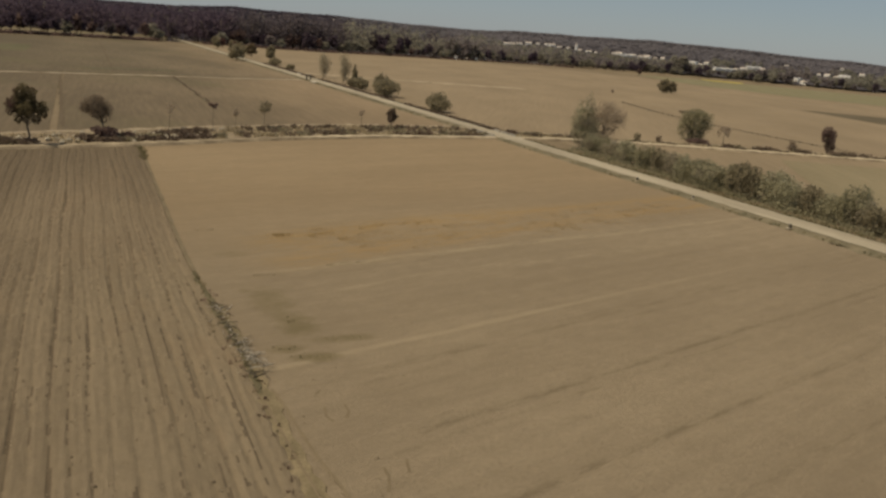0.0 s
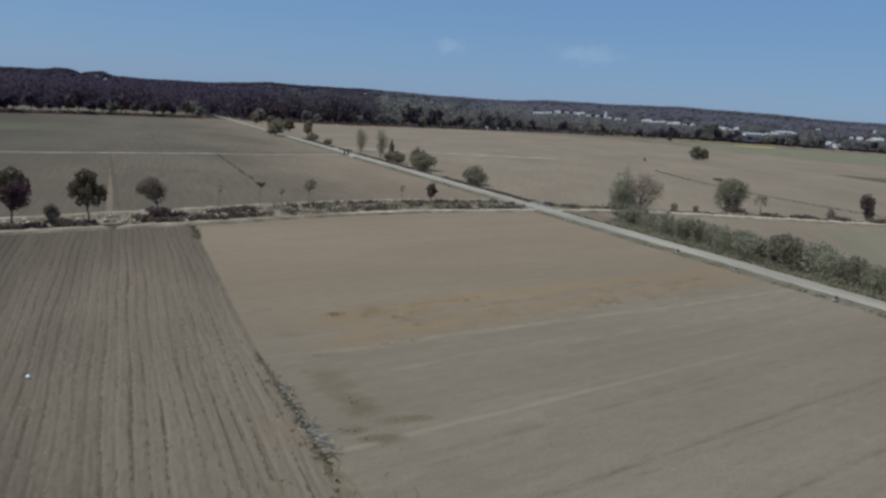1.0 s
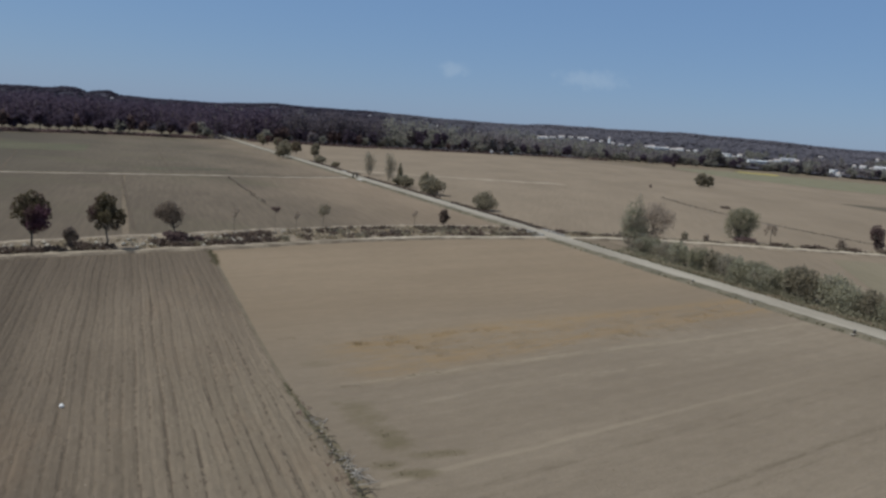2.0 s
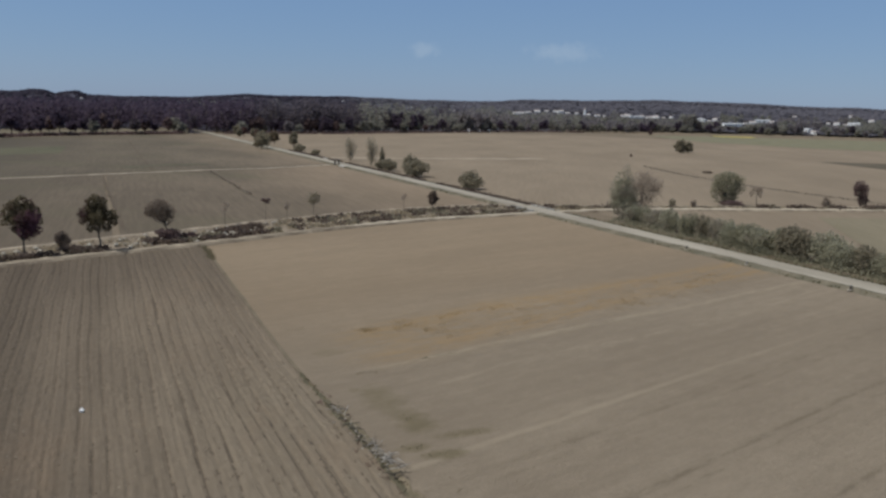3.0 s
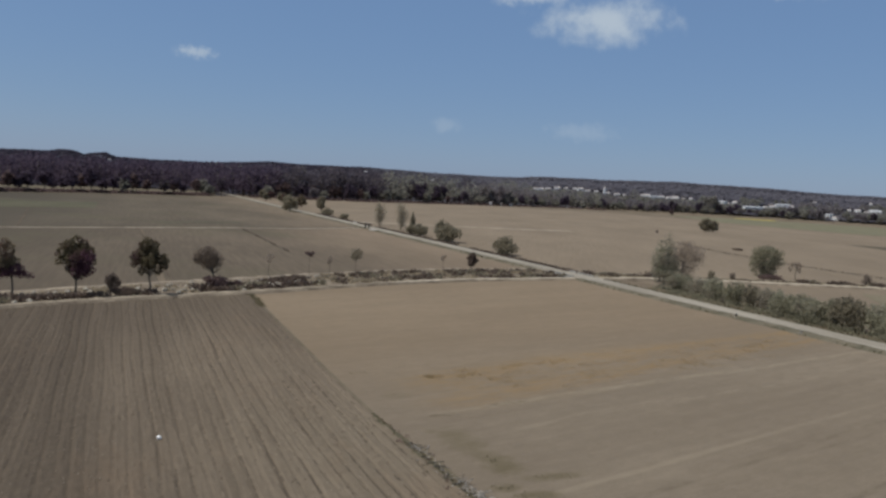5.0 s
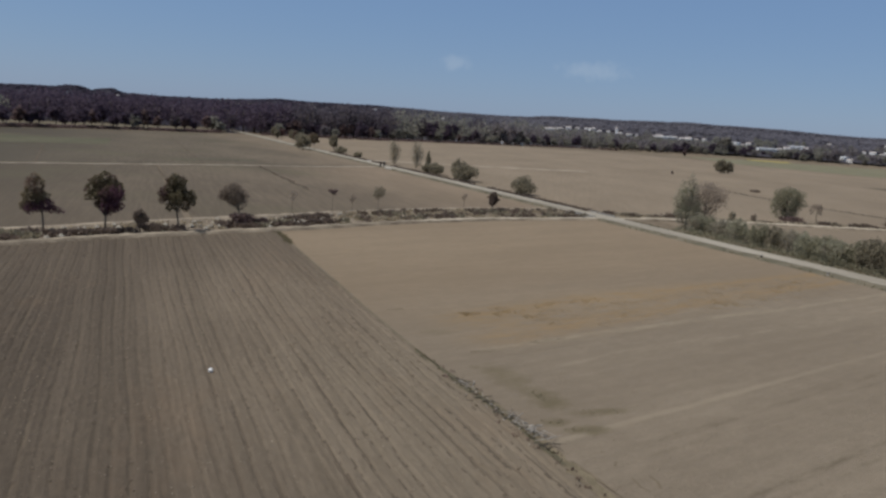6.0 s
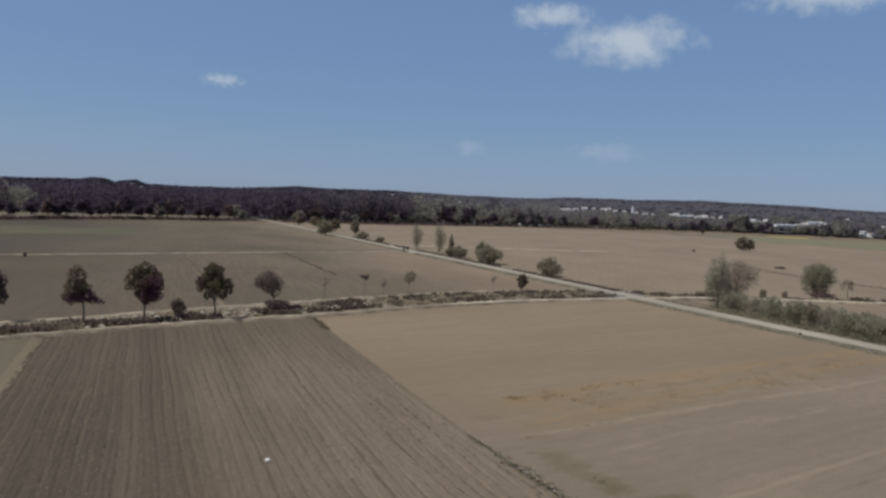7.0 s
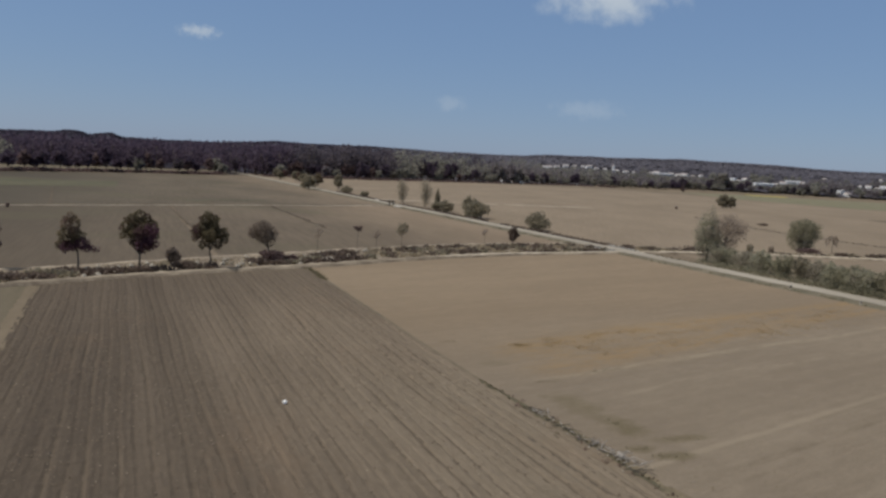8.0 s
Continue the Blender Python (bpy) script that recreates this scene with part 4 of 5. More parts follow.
tree_parts(root, 7.0, 2.1, [(-0.1, 0, 4.7, 1.46, 1.46, 1.38), (-1.6, 0.2, 4.8, 0.88, 0.88, 0.79), (1.5, 0, 4.5, 0.97, 0.97, 0.79), (-0.7, -0.3, 6.3, 0.88, 0.79, 0.75), (0.5, 0.3, 6.2, 0.79, 0.79, 0.72), (-0.2, 0, 7.0, 0.5, 0.5, 0.4), (-2.0, 0, 4.0, 0.66, 0.62, 0.53), (2.0, 0.1, 3.8, 0.66, 0.7, 0.62), (1.2, 0, 3.0, 0.7, 0.7, 0.48), (-0.9, 0, 3.0, 0.75, 0.7, 0.53), (0, -1.3, 4.4, 0.88, 0.7, 0.79), (0, 1.3, 4.4, 0.88, 0.7, 0.79)], 6200, 0.16, L_OLIVE, rng, 0.14)
root = base("tree", -4.1, 8.6, ZB, "thin grey-green tree with a hazy crown leaning over scrub", "tree", G_ROW)
root.scale = (1.03, 1.03, 1.0)
tree_parts(root, 5.9, 1.5, [(-0.9, 0, 4.1, 1.7, 1.7, 1.5), (-2.0, 0, 4.0, 1.0, 1.0, 0.9), (0.3, 0, 3.9, 1.0, 1.0, 1.0), (-0.8, 0.2, 5.1, 1.1, 1.0, 0.6), (-0.6, 0.1, 3.0, 0.9, 0.9, 0.6), (0.6, 0.1, 2.8, 0.5, 0.5, 0.7)], 4600, 0.12, L_DUSK, rng, 0.11, twigs=1, shell=0.2)
bush("bush", -17.1, 3.2, 2.5, 1.95, L_LITTLE, 44, "small round dull brown bush on the canal bank", "", ZB, 1900, 0.13)
bush("bush", -4.0, 6.6, 1.9, 3.4, L_PURPLE, 45, "dark purple-brown bramble bush below a thin tree", "", ZB, 1300, 0.18)
bush("bush", -0.9, 7.6, 1.1, 1.8, L_PURPLE, 46, "dark purple-brown bramble bush below a thin tree", "", ZB, 1000, 0.18)
bush("bush", -16.0, -0.6, 1.3, 3.4, L_SCRUB, 47, "low dark bramble beside the sandy path", "", ZB, 700, 0.16)
for k, (x, y, h, w, leaf, label) in enumerate((
        (12.0, 19.9, 4.2, 1.2, L_PURPLE, "young tree with a small dark reddish crown"),
        (15.9, 22.3, 3.6, 1.0, L_GREY, "faint thin sapling with grey twigs"),
        (20.7, 23.4, 4.9, 2.2, L_BUSH, "young tree with a ragged olive crown"),
        (40.5, 33.2, 3.4, 1.1, L_GREY, "faint thin sapling with reddish grey twigs"),
        (5.6, 20.4, 4.0, 1.5, L_GREY, "faint thin sapling with grey-green twigs"))):
    rng = np.random.default_rng(60 + k)
    root = base("sapling", x, y, ZB, label, "sapling", "saplings along the canal")
    if k == 0:
        tree_parts(root, h, h * 0.8, [(-0.35, 0, h * 0.96, 0.4, 0.35, 0.3), (0.15, 0, h * 0.9, 0.42, 0.38, 0.34), (0.5, 0.1, h * 0.98, 0.3, 0.3, 0.26)], 320, 0.13, leaf, rng, 0.03)
        continue
    tree_parts(root, h, h * 0.55, [(0, 0, h * 0.74, w * 0.42, w * 0.42, h * 0.2), (w * 0.22, 0, h * 0.84, w * 0.3, w * 0.3, h * 0.14), (-w * 0.2, 0.1, h * 0.66, w * 0.28, w * 0.28, h * 0.1)], 620 if leaf is not L_GREY else 110, 0.14, leaf, rng, 0.035)
round_tree("tree", 46.0, 32.2, 4.0, 2.25, 0.7, L_SCRUB, 71, "small round dark tree beside the canal path", "", ZB, 1300, 0.18, 0.09, lobes=6)

# ---- trees by the road ----
rng = np.random.default_rng(81)
root = base("poplar", 75.1, 12.0, 0.0, "tall upright green poplar with a ragged crown by the road", "tree")
tree_parts(root, 9.8, 1.4, [(0, 0, 3.0, 2.5, 2.2, 2.6), (-0.3, 0.2, 5.4, 2.0, 1.9, 2.0), (-1.7, 0, 4.2, 1.3, 1.2, 2.0), (1.6, 0, 3.8, 1.3, 1.2, 2.2), (-0.5, 0, 7.6, 1.1, 1.1, 1.5), (-1.5, 0, 7.4, 0.7, 0.6, 1.5), (0.4, 0.2, 9.2, 0.7, 0.6, 1.1), (1.3, 0, 6.8, 0.9, 0.8, 1.5), (1.2, 0, 8.3, 0.5, 0.5, 0.9)], 7600, 0.14, L_HEDGE, rng, 0.2)
root = base("bare_tree", 79.6, 12.8, 0.0, "leafless grey tree with a broad haze of twigs", "tree")
tree_parts(root, 9.0, 2.4, [(0.5, 0, 6.2, 3.3, 3.0, 2.2), (-1.8, 0.3, 5.2, 1.5, 1.4, 1.6), (3.0, 0, 5.6, 2.0, 1.9, 1.8), (0.5, 0, 7.8, 1.9, 1.7, 1.0), (1.2, -0.5, 3.9, 1.7, 1.5, 1.4), (0.2, 0, 2.4, 2.0, 1.8, 1.5)], 6200, 0.11, L_GREY, rng, 0.12, shell=0.1, twigs=1)
root = base("willow", 111.9, 26.6, ZB, "broad green willow with a low leafy crown", "tree")
tree_parts(root, 7.8, 1.2, [(0.5, 0, 4.7, 3.0, 2.8, 2.3), (-1.2, 0, 5.5, 1.6, 1.6, 1.4), (2.1, 0, 5.3, 1.7, 1.6, 1.5), (0.4, 0, 6.5, 1.8, 1.6, 0.95), (-3.3, 0, 2.8, 0.9, 0.9, 1.1), (-2.6, 0.2, 4.0, 1.2, 1.1, 1.3), (2.5, 0, 3.3, 1.4, 1.4, 1.5), (0.8, 0, 2.0, 1.9, 1.7, 1.4), (-1.6, 0, 1.7, 1.5, 1.3, 1.2), (2.2, 0.2, 1.5, 1.2, 1.1, 1.0)], 10500, 0.14, L_GREEN, rng, 0.22)
bush("bush", 111.6, 24.3, 1.5, 5.5, L_PURPLE, 83, "dark brambles round the foot of a willow", "", ZB, 1100, 0.18)
root = base("weeping_tree", 121.0, 26.8, ZB, "small bent grey tree with a drooping crown", "tree")
tree_parts(root, 3.9, 2.2, [(-0.4, 0, 3.3, 1.1, 0.8, 0.5), (-1.6, 0, 2.6, 0.55, 0.5, 0.9), (0.6, 0, 2.9, 0.7, 0.6, 0.8), (0.9, 0, 1.9, 0.4, 0.4, 0.7)], 480, 0.15, L_GREY, rng, 0.07, droop=(0, 0, -0.8))
rng = np.random.default_rng(86)
root = base("dark_tree", 140.0, 16.0, ZB, "upright dark purple tree, leafy almost to its foot", "tree")
tree_parts(root, 5.8, 0.5, [(-0.4, 0, 3.6, 1.5, 1.5, 1.6), (-0.9, 0, 4.7, 1.2, 1.1, 1.0), (0.6, 0, 4.3, 0.9, 0.9, 0.9), (0.5, 0, 1.5, 1.2, 1.1, 1.2), (-1.7, 0, 4.1, 0.7, 0.7, 0.6)], 4600, 0.14, L_PURPLE, rng, 0.16)
for k, (x, h) in enumerate(((96.5, 2.2), (101, 1.8), (129.5, 2.8), (152, 2.0), (163, 2.6))):
    bush("shrub", x, bank(x) + bank_width(x) - 2.2, h, h * 0.75, (L_BUSH, L_GREY, L_SCRUB)[k % 3], 90 + k, "small thin shrub on the canal bank", "shrubs on the canal bank", ZB, 330, 0.16)

# ---- hedge between road and field ----
def hedge_shrub(x, y, h, w, leaf, seed, label, count=3500):
    """A twiggy shrub of many upright wands, feathery at the top, over a leafy foot."""
    rng = np.random.default_rng(seed)
    root = base("hedge_shrub", x, y, 0, label, "shrub", "roadside hedge shrubs", rng.uniform(0, 360))
    wands, pts, per = [], [], count // 22
    for k in range(22):
        a, far = rng.uniform(0, 6.28), w * 0.5 * math.sqrt(rng.random())
        tip = np.array((far * math.cos(a), far * math.sin(a), h * rng.uniform(0.7, 1.0) * (1 - 0.35 * (2 * far / w) ** 2)))
        foot = np.array((tip[0] * 0.35, tip[1] * 0.35, -0.05))
        bend = np.array((tip[0] * 0.25, tip[1] * 0.25, 0))
        f = np.array((0, 0.25, 0.5, 0.75, 1.0))[:, None]
        path = foot + (tip - foot) * f + bend * (f * (1 - f)) * 2 + rng.normal(size=(5, 3)) * 0.05
        wands.append(tube([tuple(p) for p in path], [0.035, 0.03, 0.022, 0.014, 0.006], 4))
        u = rng.random(per) ** 0.8
        at = np.stack([np.interp(u, f[:, 0], path[:, i]) for i in range(3)], 1)
        wide = (0.16 + 0.62 * np.sin(np.clip(u, 0.08, 1) * math.pi) ** 0.7) * w * 0.2
        pts.append(at + rng.normal(size=(per, 3)) * np.stack([wide, wide, wide * 0.8], 1) * 0.8)
    pts = np.concatenate(pts)
    pts[:, 2] = np.maximum(pts[:, 2], 0.04)
    part("stem", mesh_of("stem", *joined(wands), M_BARK), root)
    part("foliage", mesh_of("foliage", *leaves(pts, 0.125, rng, 1.9, (0, 0, 0.45)), leaf), root)
    return root


hedge = [hedge_shrub(73.4, 6.0, 3.6, 4.2, L_HEDGE, 100, "dull green leafy shrub in a roadside hedge"),
         hedge_shrub(74.2, 1.5, 3.3, 4.0, L_HEDGE, 101, "dull green leafy shrub in a roadside hedge"),
         hedge_shrub(73.6, -3.0, 4.6, 3.4, L_HEDGE, 102, "tall upright grey-green shrub in a roadside hedge"),
         hedge_shrub(74.0, -7.4, 4.1, 3.6, L_GREEN, 103, "darker green shrub in a roadside hedge"),
         hedge_shrub(73.5, -11.6, 4.3, 2.8, L_BUSH, 104, "slim dark upright shrub in a roadside hedge", 3600)]
hrng = np.random.default_rng(110)
y = -15.0
while y > -112:
    s = hrng.uniform(0.88, 1.18)
    copy_thing(hedge[hrng.choice(5, p=(0.22, 0.20, 0.24, 0.20, 0.14))], Matrix.LocRotScale((73.3 + hrng.normal() * 0.6, y, 0), Euler((0, 0, hrng.uniform(0, 6.28))), (s * hrng.uniform(0.75, 1.3), s * hrng.uniform(0.75, 1.3), s * hrng.uniform(0.8, 1.2))))
    y -= hrng.uniform(1.9, 3.4)
y = 8.0
while y > -112:
    s = hrng.uniform(0.6, 0.85)
    copy_thing(hedge[hrng.choice((0, 1, 3))], Matrix.LocRotScale((77.2 + hrng.normal() * 0.6, y, 0), Euler((0, 0, hrng.uniform(0, 6.28))), (s, s, s)))
    y -= hrng.uniform(3.5, 5.0)

# ---- bushes and trees along the far road ----
G_ROAD = "bushes along the road"
bush("bush", 72.6, 72.2, 5.0, 7.2, L_BUSH, 120, "rounded dark grey-green bush beside the road", G_ROAD, 0, 2400, 0.26)
bush("bush", 72.8, 111, 5.2, 8.6, L_BUSH, 121, "broad dark green bush beside the road", G_ROAD, 0, 3000, 0.3)
bush("bush", 74.2, 119, 6.2, 5.0, L_BUSH, 122, "tall dark green bush beside the road", G_ROAD, 0, 2200, 0.3)
bush("bush", 73.6, 136, 4.0, 5.6, L_BUSH, 123, "low dark bush beside the road", G_ROAD, 0, 1600, 0.3)
bush("bush", 73.4, 143, 3.2, 5.0, L_BUSH, 124, "low dark bush beside the road", G_ROAD, 0, 1300, 0.3)
bush("bush", 73.6, 261, 3.4, 6.0, L_BUSH, 125, "dark low bush beside the road", G_ROAD, 0, 1000, 0.4)
bush("bush", 73.6, 232, 2.2, 4.0, L_BUSH, 126, "dark low bush beside the road", G_ROAD, 0, 600, 0.35)
for k, (x, y, h, w, leaf) in enumerate(((75.8, 187.6, 9.2, 6.6, L_HAZE), (76.2, 162.8, 10.2, 6.4, L_HAZE))):
    rng = np.random.default_rng(130 + k)
    root = base("poplar", x, y, 0, "slim grey budding poplar by the road", "tree", "roadside poplars")
    tree_parts(root, h, 0.9, [(0, 0, h * 0.16, w * 0.26, w * 0.26, h * 0.14), (0, 0, h * 0.34, w * 0.34, w * 0.34, h * 0.2), (0.2, 0, h * 0.54, w * 0.36, w * 0.36, h * 0.24), (-0.2, 0, h * 0.72, w * 0.33, w * 0.33, h * 0.2), (-0.4, 0, h * 0.86, w * 0.2, w * 0.2, h * 0.13)], 3000, 0.18, leaf, rng, 0.12, twigs=1, shell=0.1)
rng = np.random.default_rng(133)
root = base("cypress", 75.6, 149.6, 0, "narrow dark pointed cypress by the road", "tree")
tree_parts(root, 7.2, 0.4, [(0, 0, 1.9, 1.0, 1.0, 1.7), (0, 0, 3.7, 0.85, 0.85, 1.7), (0, 0, 5.4, 0.5, 0.5, 1.5), (0, 0, 6.4, 0.25, 0.25, 0.8)], 1500, 0.26, L_BUSH, rng, 0.13)
round_tree("tree", 60.0, 281, 7.2, 8.2, 0.9, L_BUSH, 135, "broad dark green tree standing beside the road", "", 0, 1900, 0.45, 0.25)
round_tree("tree", 78.6, 296, 5.6, 3.6, 1.2, L_BUSH, 136, "small dark tree by the far road", "", 0, 900, 0.4, 0.2)
round_tree("tree", 278.3, 247, 7.0, 6.8, 0.2, L_BUSH, 137, "dark round tree alone in the tan field", "", 0, 2200, 0.4, 0.3)
round_tree("tree", 282.3, 245, 6.2, 5.6, 0.3, L_BUSH, 138, "smaller dark tree beside another in the tan field", "", 0, 1500, 0.4, 0.25)
round_tree("tree", 519, 591, 6.2, 5.2, 1.0, L_PURPLE, 139, "small dark tree alone far out in the field", "", 0, 500, 0.6, 0.25)
bush("shrub", 222, 213, 1.5, 1.3, L_PURPLE, 140, "tiny dark shrub alone in the tan field", "", 0, 150, 0.25)
bush("shrub", 181, 112, 0.9, 4.0, L_SCRUB, 141, "low dark weedy mound in the tan field", "", 0, 300, 0.22)
bush("shrub", -48, 106.5, 1.1, 0.9, L_PURPLE, 142, "tiny dark shrub beside a sandy path", "", 0, 120, 0.2)
for k in range(9):
    frng = np.random.default_rng(150 + k)
    y = 318 + k * 21 + frng.uniform(-5, 5)
    round_tree("tree", 77 + frng.uniform(-2, 6), y, frng.uniform(5.5, 8.5), frng.uniform(4, 6.5), 0.8, (L_BUSH, L_TAN, L_BUSH)[k % 3], 150 + k, "green tree in a row along the far road", "trees along the far road", 0, 750, 0.65, 0.25)

# ---- bridge over the canal, posts ----
def box(sx, sy, sz, bevel=0.03):
    bm = bmesh.new()
    bmesh.ops.create_cube(bm, size=1, matrix=Matrix.Diagonal((sx, sy, sz, 1)))
    bmesh.ops.bevel(bm, geom=bm.edges[:], offset=bevel, segments=1, affect="EDGES")
    return bm


def bm_mesh(name, bm, material):
    me = bpy.data.meshes.new(name)
    bm.to_mesh(me)
    bm.free()
    me.materials.append(material)
    return me


mid = (bank(ROAD_X) + bank_width(ROAD_X) / 2)
bridge = base("bridge", ROAD_X, mid, 0, "low concrete culvert bridge carrying the road over the canal", "bridge")
for sx in (-1, 1):
    p = part("parapet", bm_mesh("parapet", box(0.35, 9.0, 0.30), M_CONC), bridge)
    p.matrix_basis = pose(sx * 2.35, 0, 0.5)
    p = part("headwall", bm_mesh("headwall", box(0.3, 6.0, 0.55), M_CONC), bridge)
    p.matrix_basis = pose(sx * 2.75, 0, 0.1)
    for sy in (-1, 1):
        p = part("wing_wall", bm_mesh("wing_wall", box(0.3, 3.2, 0.5), M_CONC), bridge)
        p.matrix_basis = pose(sx * 3.3, sy * 4.2, 0.18, 0, 0, sx * sy * 28)
p = part("deck", bm_mesh("deck", box(5.0, 9.4, 0.3), M_CONC), bridge, "grey concrete deck edge")
p.matrix_basis = pose(0, 0, 0.26)


def marker(x, y, h, z=0.2):
    """A squat marker stone: shaft, cap and a foot of stones."""
    root = base("marker_post", x, y, z, "squat weathered marker post on the road's edge", "post", "marker posts")
    bm = box(0.26, 0.22, h, 0.04)
    p = part("shaft", bm_mesh("shaft", bm, M_DARKPOST), root)
    p.matrix_basis = pose(0, 0, h / 2 - 0.05)
    p = part("cap", bm_mesh("cap", box(0.32, 0.28, 0.12, 0.05), M_CONC), root, "pale concrete cap")
    p.matrix_basis = pose(0, 0, h - 0.02)
    p = part("footing", bm_mesh("footing", box(0.55, 0.5, 0.16, 0.05), M_STONE), root, "pale stone footing")
    p.matrix_basis = pose(-0.2, -0.1, 0.02)


for x, y, h in ((63.3, -47.4, 0.5), (63.7, -19.5, 0.5), (63.5, -31.4, 0.3)):
    marker(x, y, h, 0.15)
for dx in (-0.65, 0.65):
    root = base("gate_post", 63.9 + dx, 163.4, 0.05, "dark timber gate post where a path meets the road", "post", "gate posts")
    p = part("shaft", bm_mesh("shaft", box(0.45, 0.45, 1.9, 0.06), M_DARKPOST), root)
    p.matrix_basis = pose(0, 0, 0.95)
    p = part("cap", bm_mesh("cap", box(0.55, 0.55, 0.15, 0.05), M_CONC), root)
    p.matrix_basis = pose(0, 0, 1.95)
for x, y, sx, sy, sz, z, label in ((63.6, 154.6, 1.6, 5.5, 0.45, 0.2, "pale concrete apron at a field gate"), (68.2, 194.6, 0.45, 5.0, 0.7, 0.35, "low pale concrete wall at the road's edge")):
    slab = new("concrete_slab", bm_mesh("concrete_slab", box(sx, sy, sz, 0.05), M_PALECONC))
    slab.matrix_basis = pose(x, y, z)
    tagged(slab, label, "slab")

# ---- field margin: debris, stones, weeds ----
drng = np.random.default_rng(200)
twigs = []
for k in range(74):
    f = 0.62 + 0.38 * drng.random() if k < 54 else 0.02 + 0.06 * drng.random() if k < 64 else drng.random() * 0.6
    y = -63.2 - 10.2 * f
    wide = 0.10 + 0.22 * f ** 2
    c = np.array((margin(y) + 0.3 * f + drng.normal() * wide, y + drng.normal() * 0.3, 0.14 + 0.30 * drng.random() * f))
    d = np.array((drng.normal() * 0.8, drng.normal(), drng.normal() * 0.22)) * drng.uniform(0.14, 0.46)
    r = drng.uniform(0.010, 0.028)
    twigs.append(tube(limb_path(c - d, c + d, drng, 0.12, 3), [r, r, r * 0.8, r * 0.5], 5))
tagged(new("branch_litter", mesh_of("branch_litter", *joined(twigs), M_BONE)), "heap of bleached broken branches along the field margin", "branches", kind="stuff")
twigs = []
for k in range(80):
    y = drng.uniform(-74.5, -62.5)
    c = np.array((margin(y) + 0.1 + drng.normal() * (0.42 if y < -68 else 0.2), y, 0.14))
    d = np.array((drng.normal(), drng.normal(), drng.normal() * 0.12)) * drng.uniform(0.12, 0.3)
    r = drng.uniform(0.01, 0.025)
    twigs.append(tube(limb_path(c - d, c + d, drng, 0.12, 3), [r, r, r * 0.8, r * 0.5], 5))
tagged(new("dark_litter", mesh_of("dark_litter", *joined(twigs), M_DARKPOST)), "dark rotting branches among the bleached ones", "branches", kind="stuff")
dprotos = [mesh_of("stone", *blob(drng, 0.2, 0.16, 0.13), M_STONE) for _ in range(4)]
for k in range(18):
    f = drng.random()
    ob = new("stone", dprotos[k % 4])
    s = drng.uniform(0.2, 0.55)
    ob.matrix_basis = Matrix.LocRotScale((0.25 + drng.normal() * (0.12 + 0.25 * f), -63.8 - 9.8 * f, 0.15), Euler((0, 0, drng.uniform(0, 6.28))), (s, s, s))
    tagged(ob, "pale stone among dead branches on the field margin", "stone", "stones on the field margin")
spots = [(margin(y) + drng.normal() * 0.15, y, 0.05, drng.uniform(0.15, 0.35)) for y in np.arange(-46, 3.5, 0.8) if noise.noise((y * 0.2, 0, 0)) > -0.15]
spots += [(margin(y) - 0.1 + drng.normal() * 0.15, y, 0.08, drng.uniform(0.2, 0.5)) for y in np.arange(-75, -56, 0.35)]
spots += [(margin(y) + drng.normal() * 0.28, y, 0.08, drng.uniform(0.5, 1.1)) for y in np.arange(-9.0, 1.5, 0.16)]
tufts("margin_weeds", spots, 0.07, L_WEED, "low dull green weeds along the field margin", "weeds", 18, 0.17, 202, 0.16)
spots = [(0.1 + drng.normal() * 0.3, y, 0.1, drng.uniform(0.3, 0.75)) for y in np.arange(-100, -60, 0.9)]
tufts("margin_dry_grass", spots, 0.08, L_TAN, "yellowed dry grass along the field margin", "grass", 14, 0.22, 203, 0.2)
spots = []
for cx, cy, rx, ry, n in ((3.7, -72.05, 0.9, 0.28, 7), (6.3, -69.75, 1.0, 0.22, 6), (2.8, -70.7, 0.5, 0.3, 6), (4.1, -66.8, 0.4, 1.0, 9), (4.5, -57.15, 0.7, 0.12, 8), (9.6, -55.3, 0.5, 0.08, 6), (10.8, -55.0, 0.4, 0.08, 4), (12.2, -54.8, 0.5, 0.08, 6), (2.0, -44.0, 1.0, 0.12, 8)):
    spots += [(cx + drng.normal() * rx * 0.6, cy + drng.normal() * ry * 0.6, 0.06, drng.uniform(0.25, 0.6)) for _ in range(n)]
tufts("field_weeds", spots, 0.05, L_WEED, "patches of low dull green weeds in the harrowed field", "weeds", 7, 0.42, 204, 0.02)
spots = []
for n, c, slope, a0, a1, wide in ((70, -46.8, -0.07, -6.4, -3.2, 0.35), (520, -46.9, -0.07, -4, 42, 0.9), (440, -53.2, -0.02, 2, 36, 1.0), (700, -50.0, -0.04, -2, 46, 2.4)):
    for _ in range(n):
        along = a0 + (a1 - a0) * drng.random() ** 1.5
        across = c + slope * along + drng.normal() * wide
        if noise.noise((along * 0.3, across * 0.7, 8)) > 0.02:
            spots.append((along * RUT_DIR.x - across * RUT_DIR.y, along * RUT_DIR.y + across * RUT_DIR.x, 0.06, drng.uniform(0.3, 0.8)))
tufts("field_straw", spots, 0.045, L_GOLD, "golden straw litter lying in bands on the harrowed field", "straw", 16, 0.5, 205, 0.03)

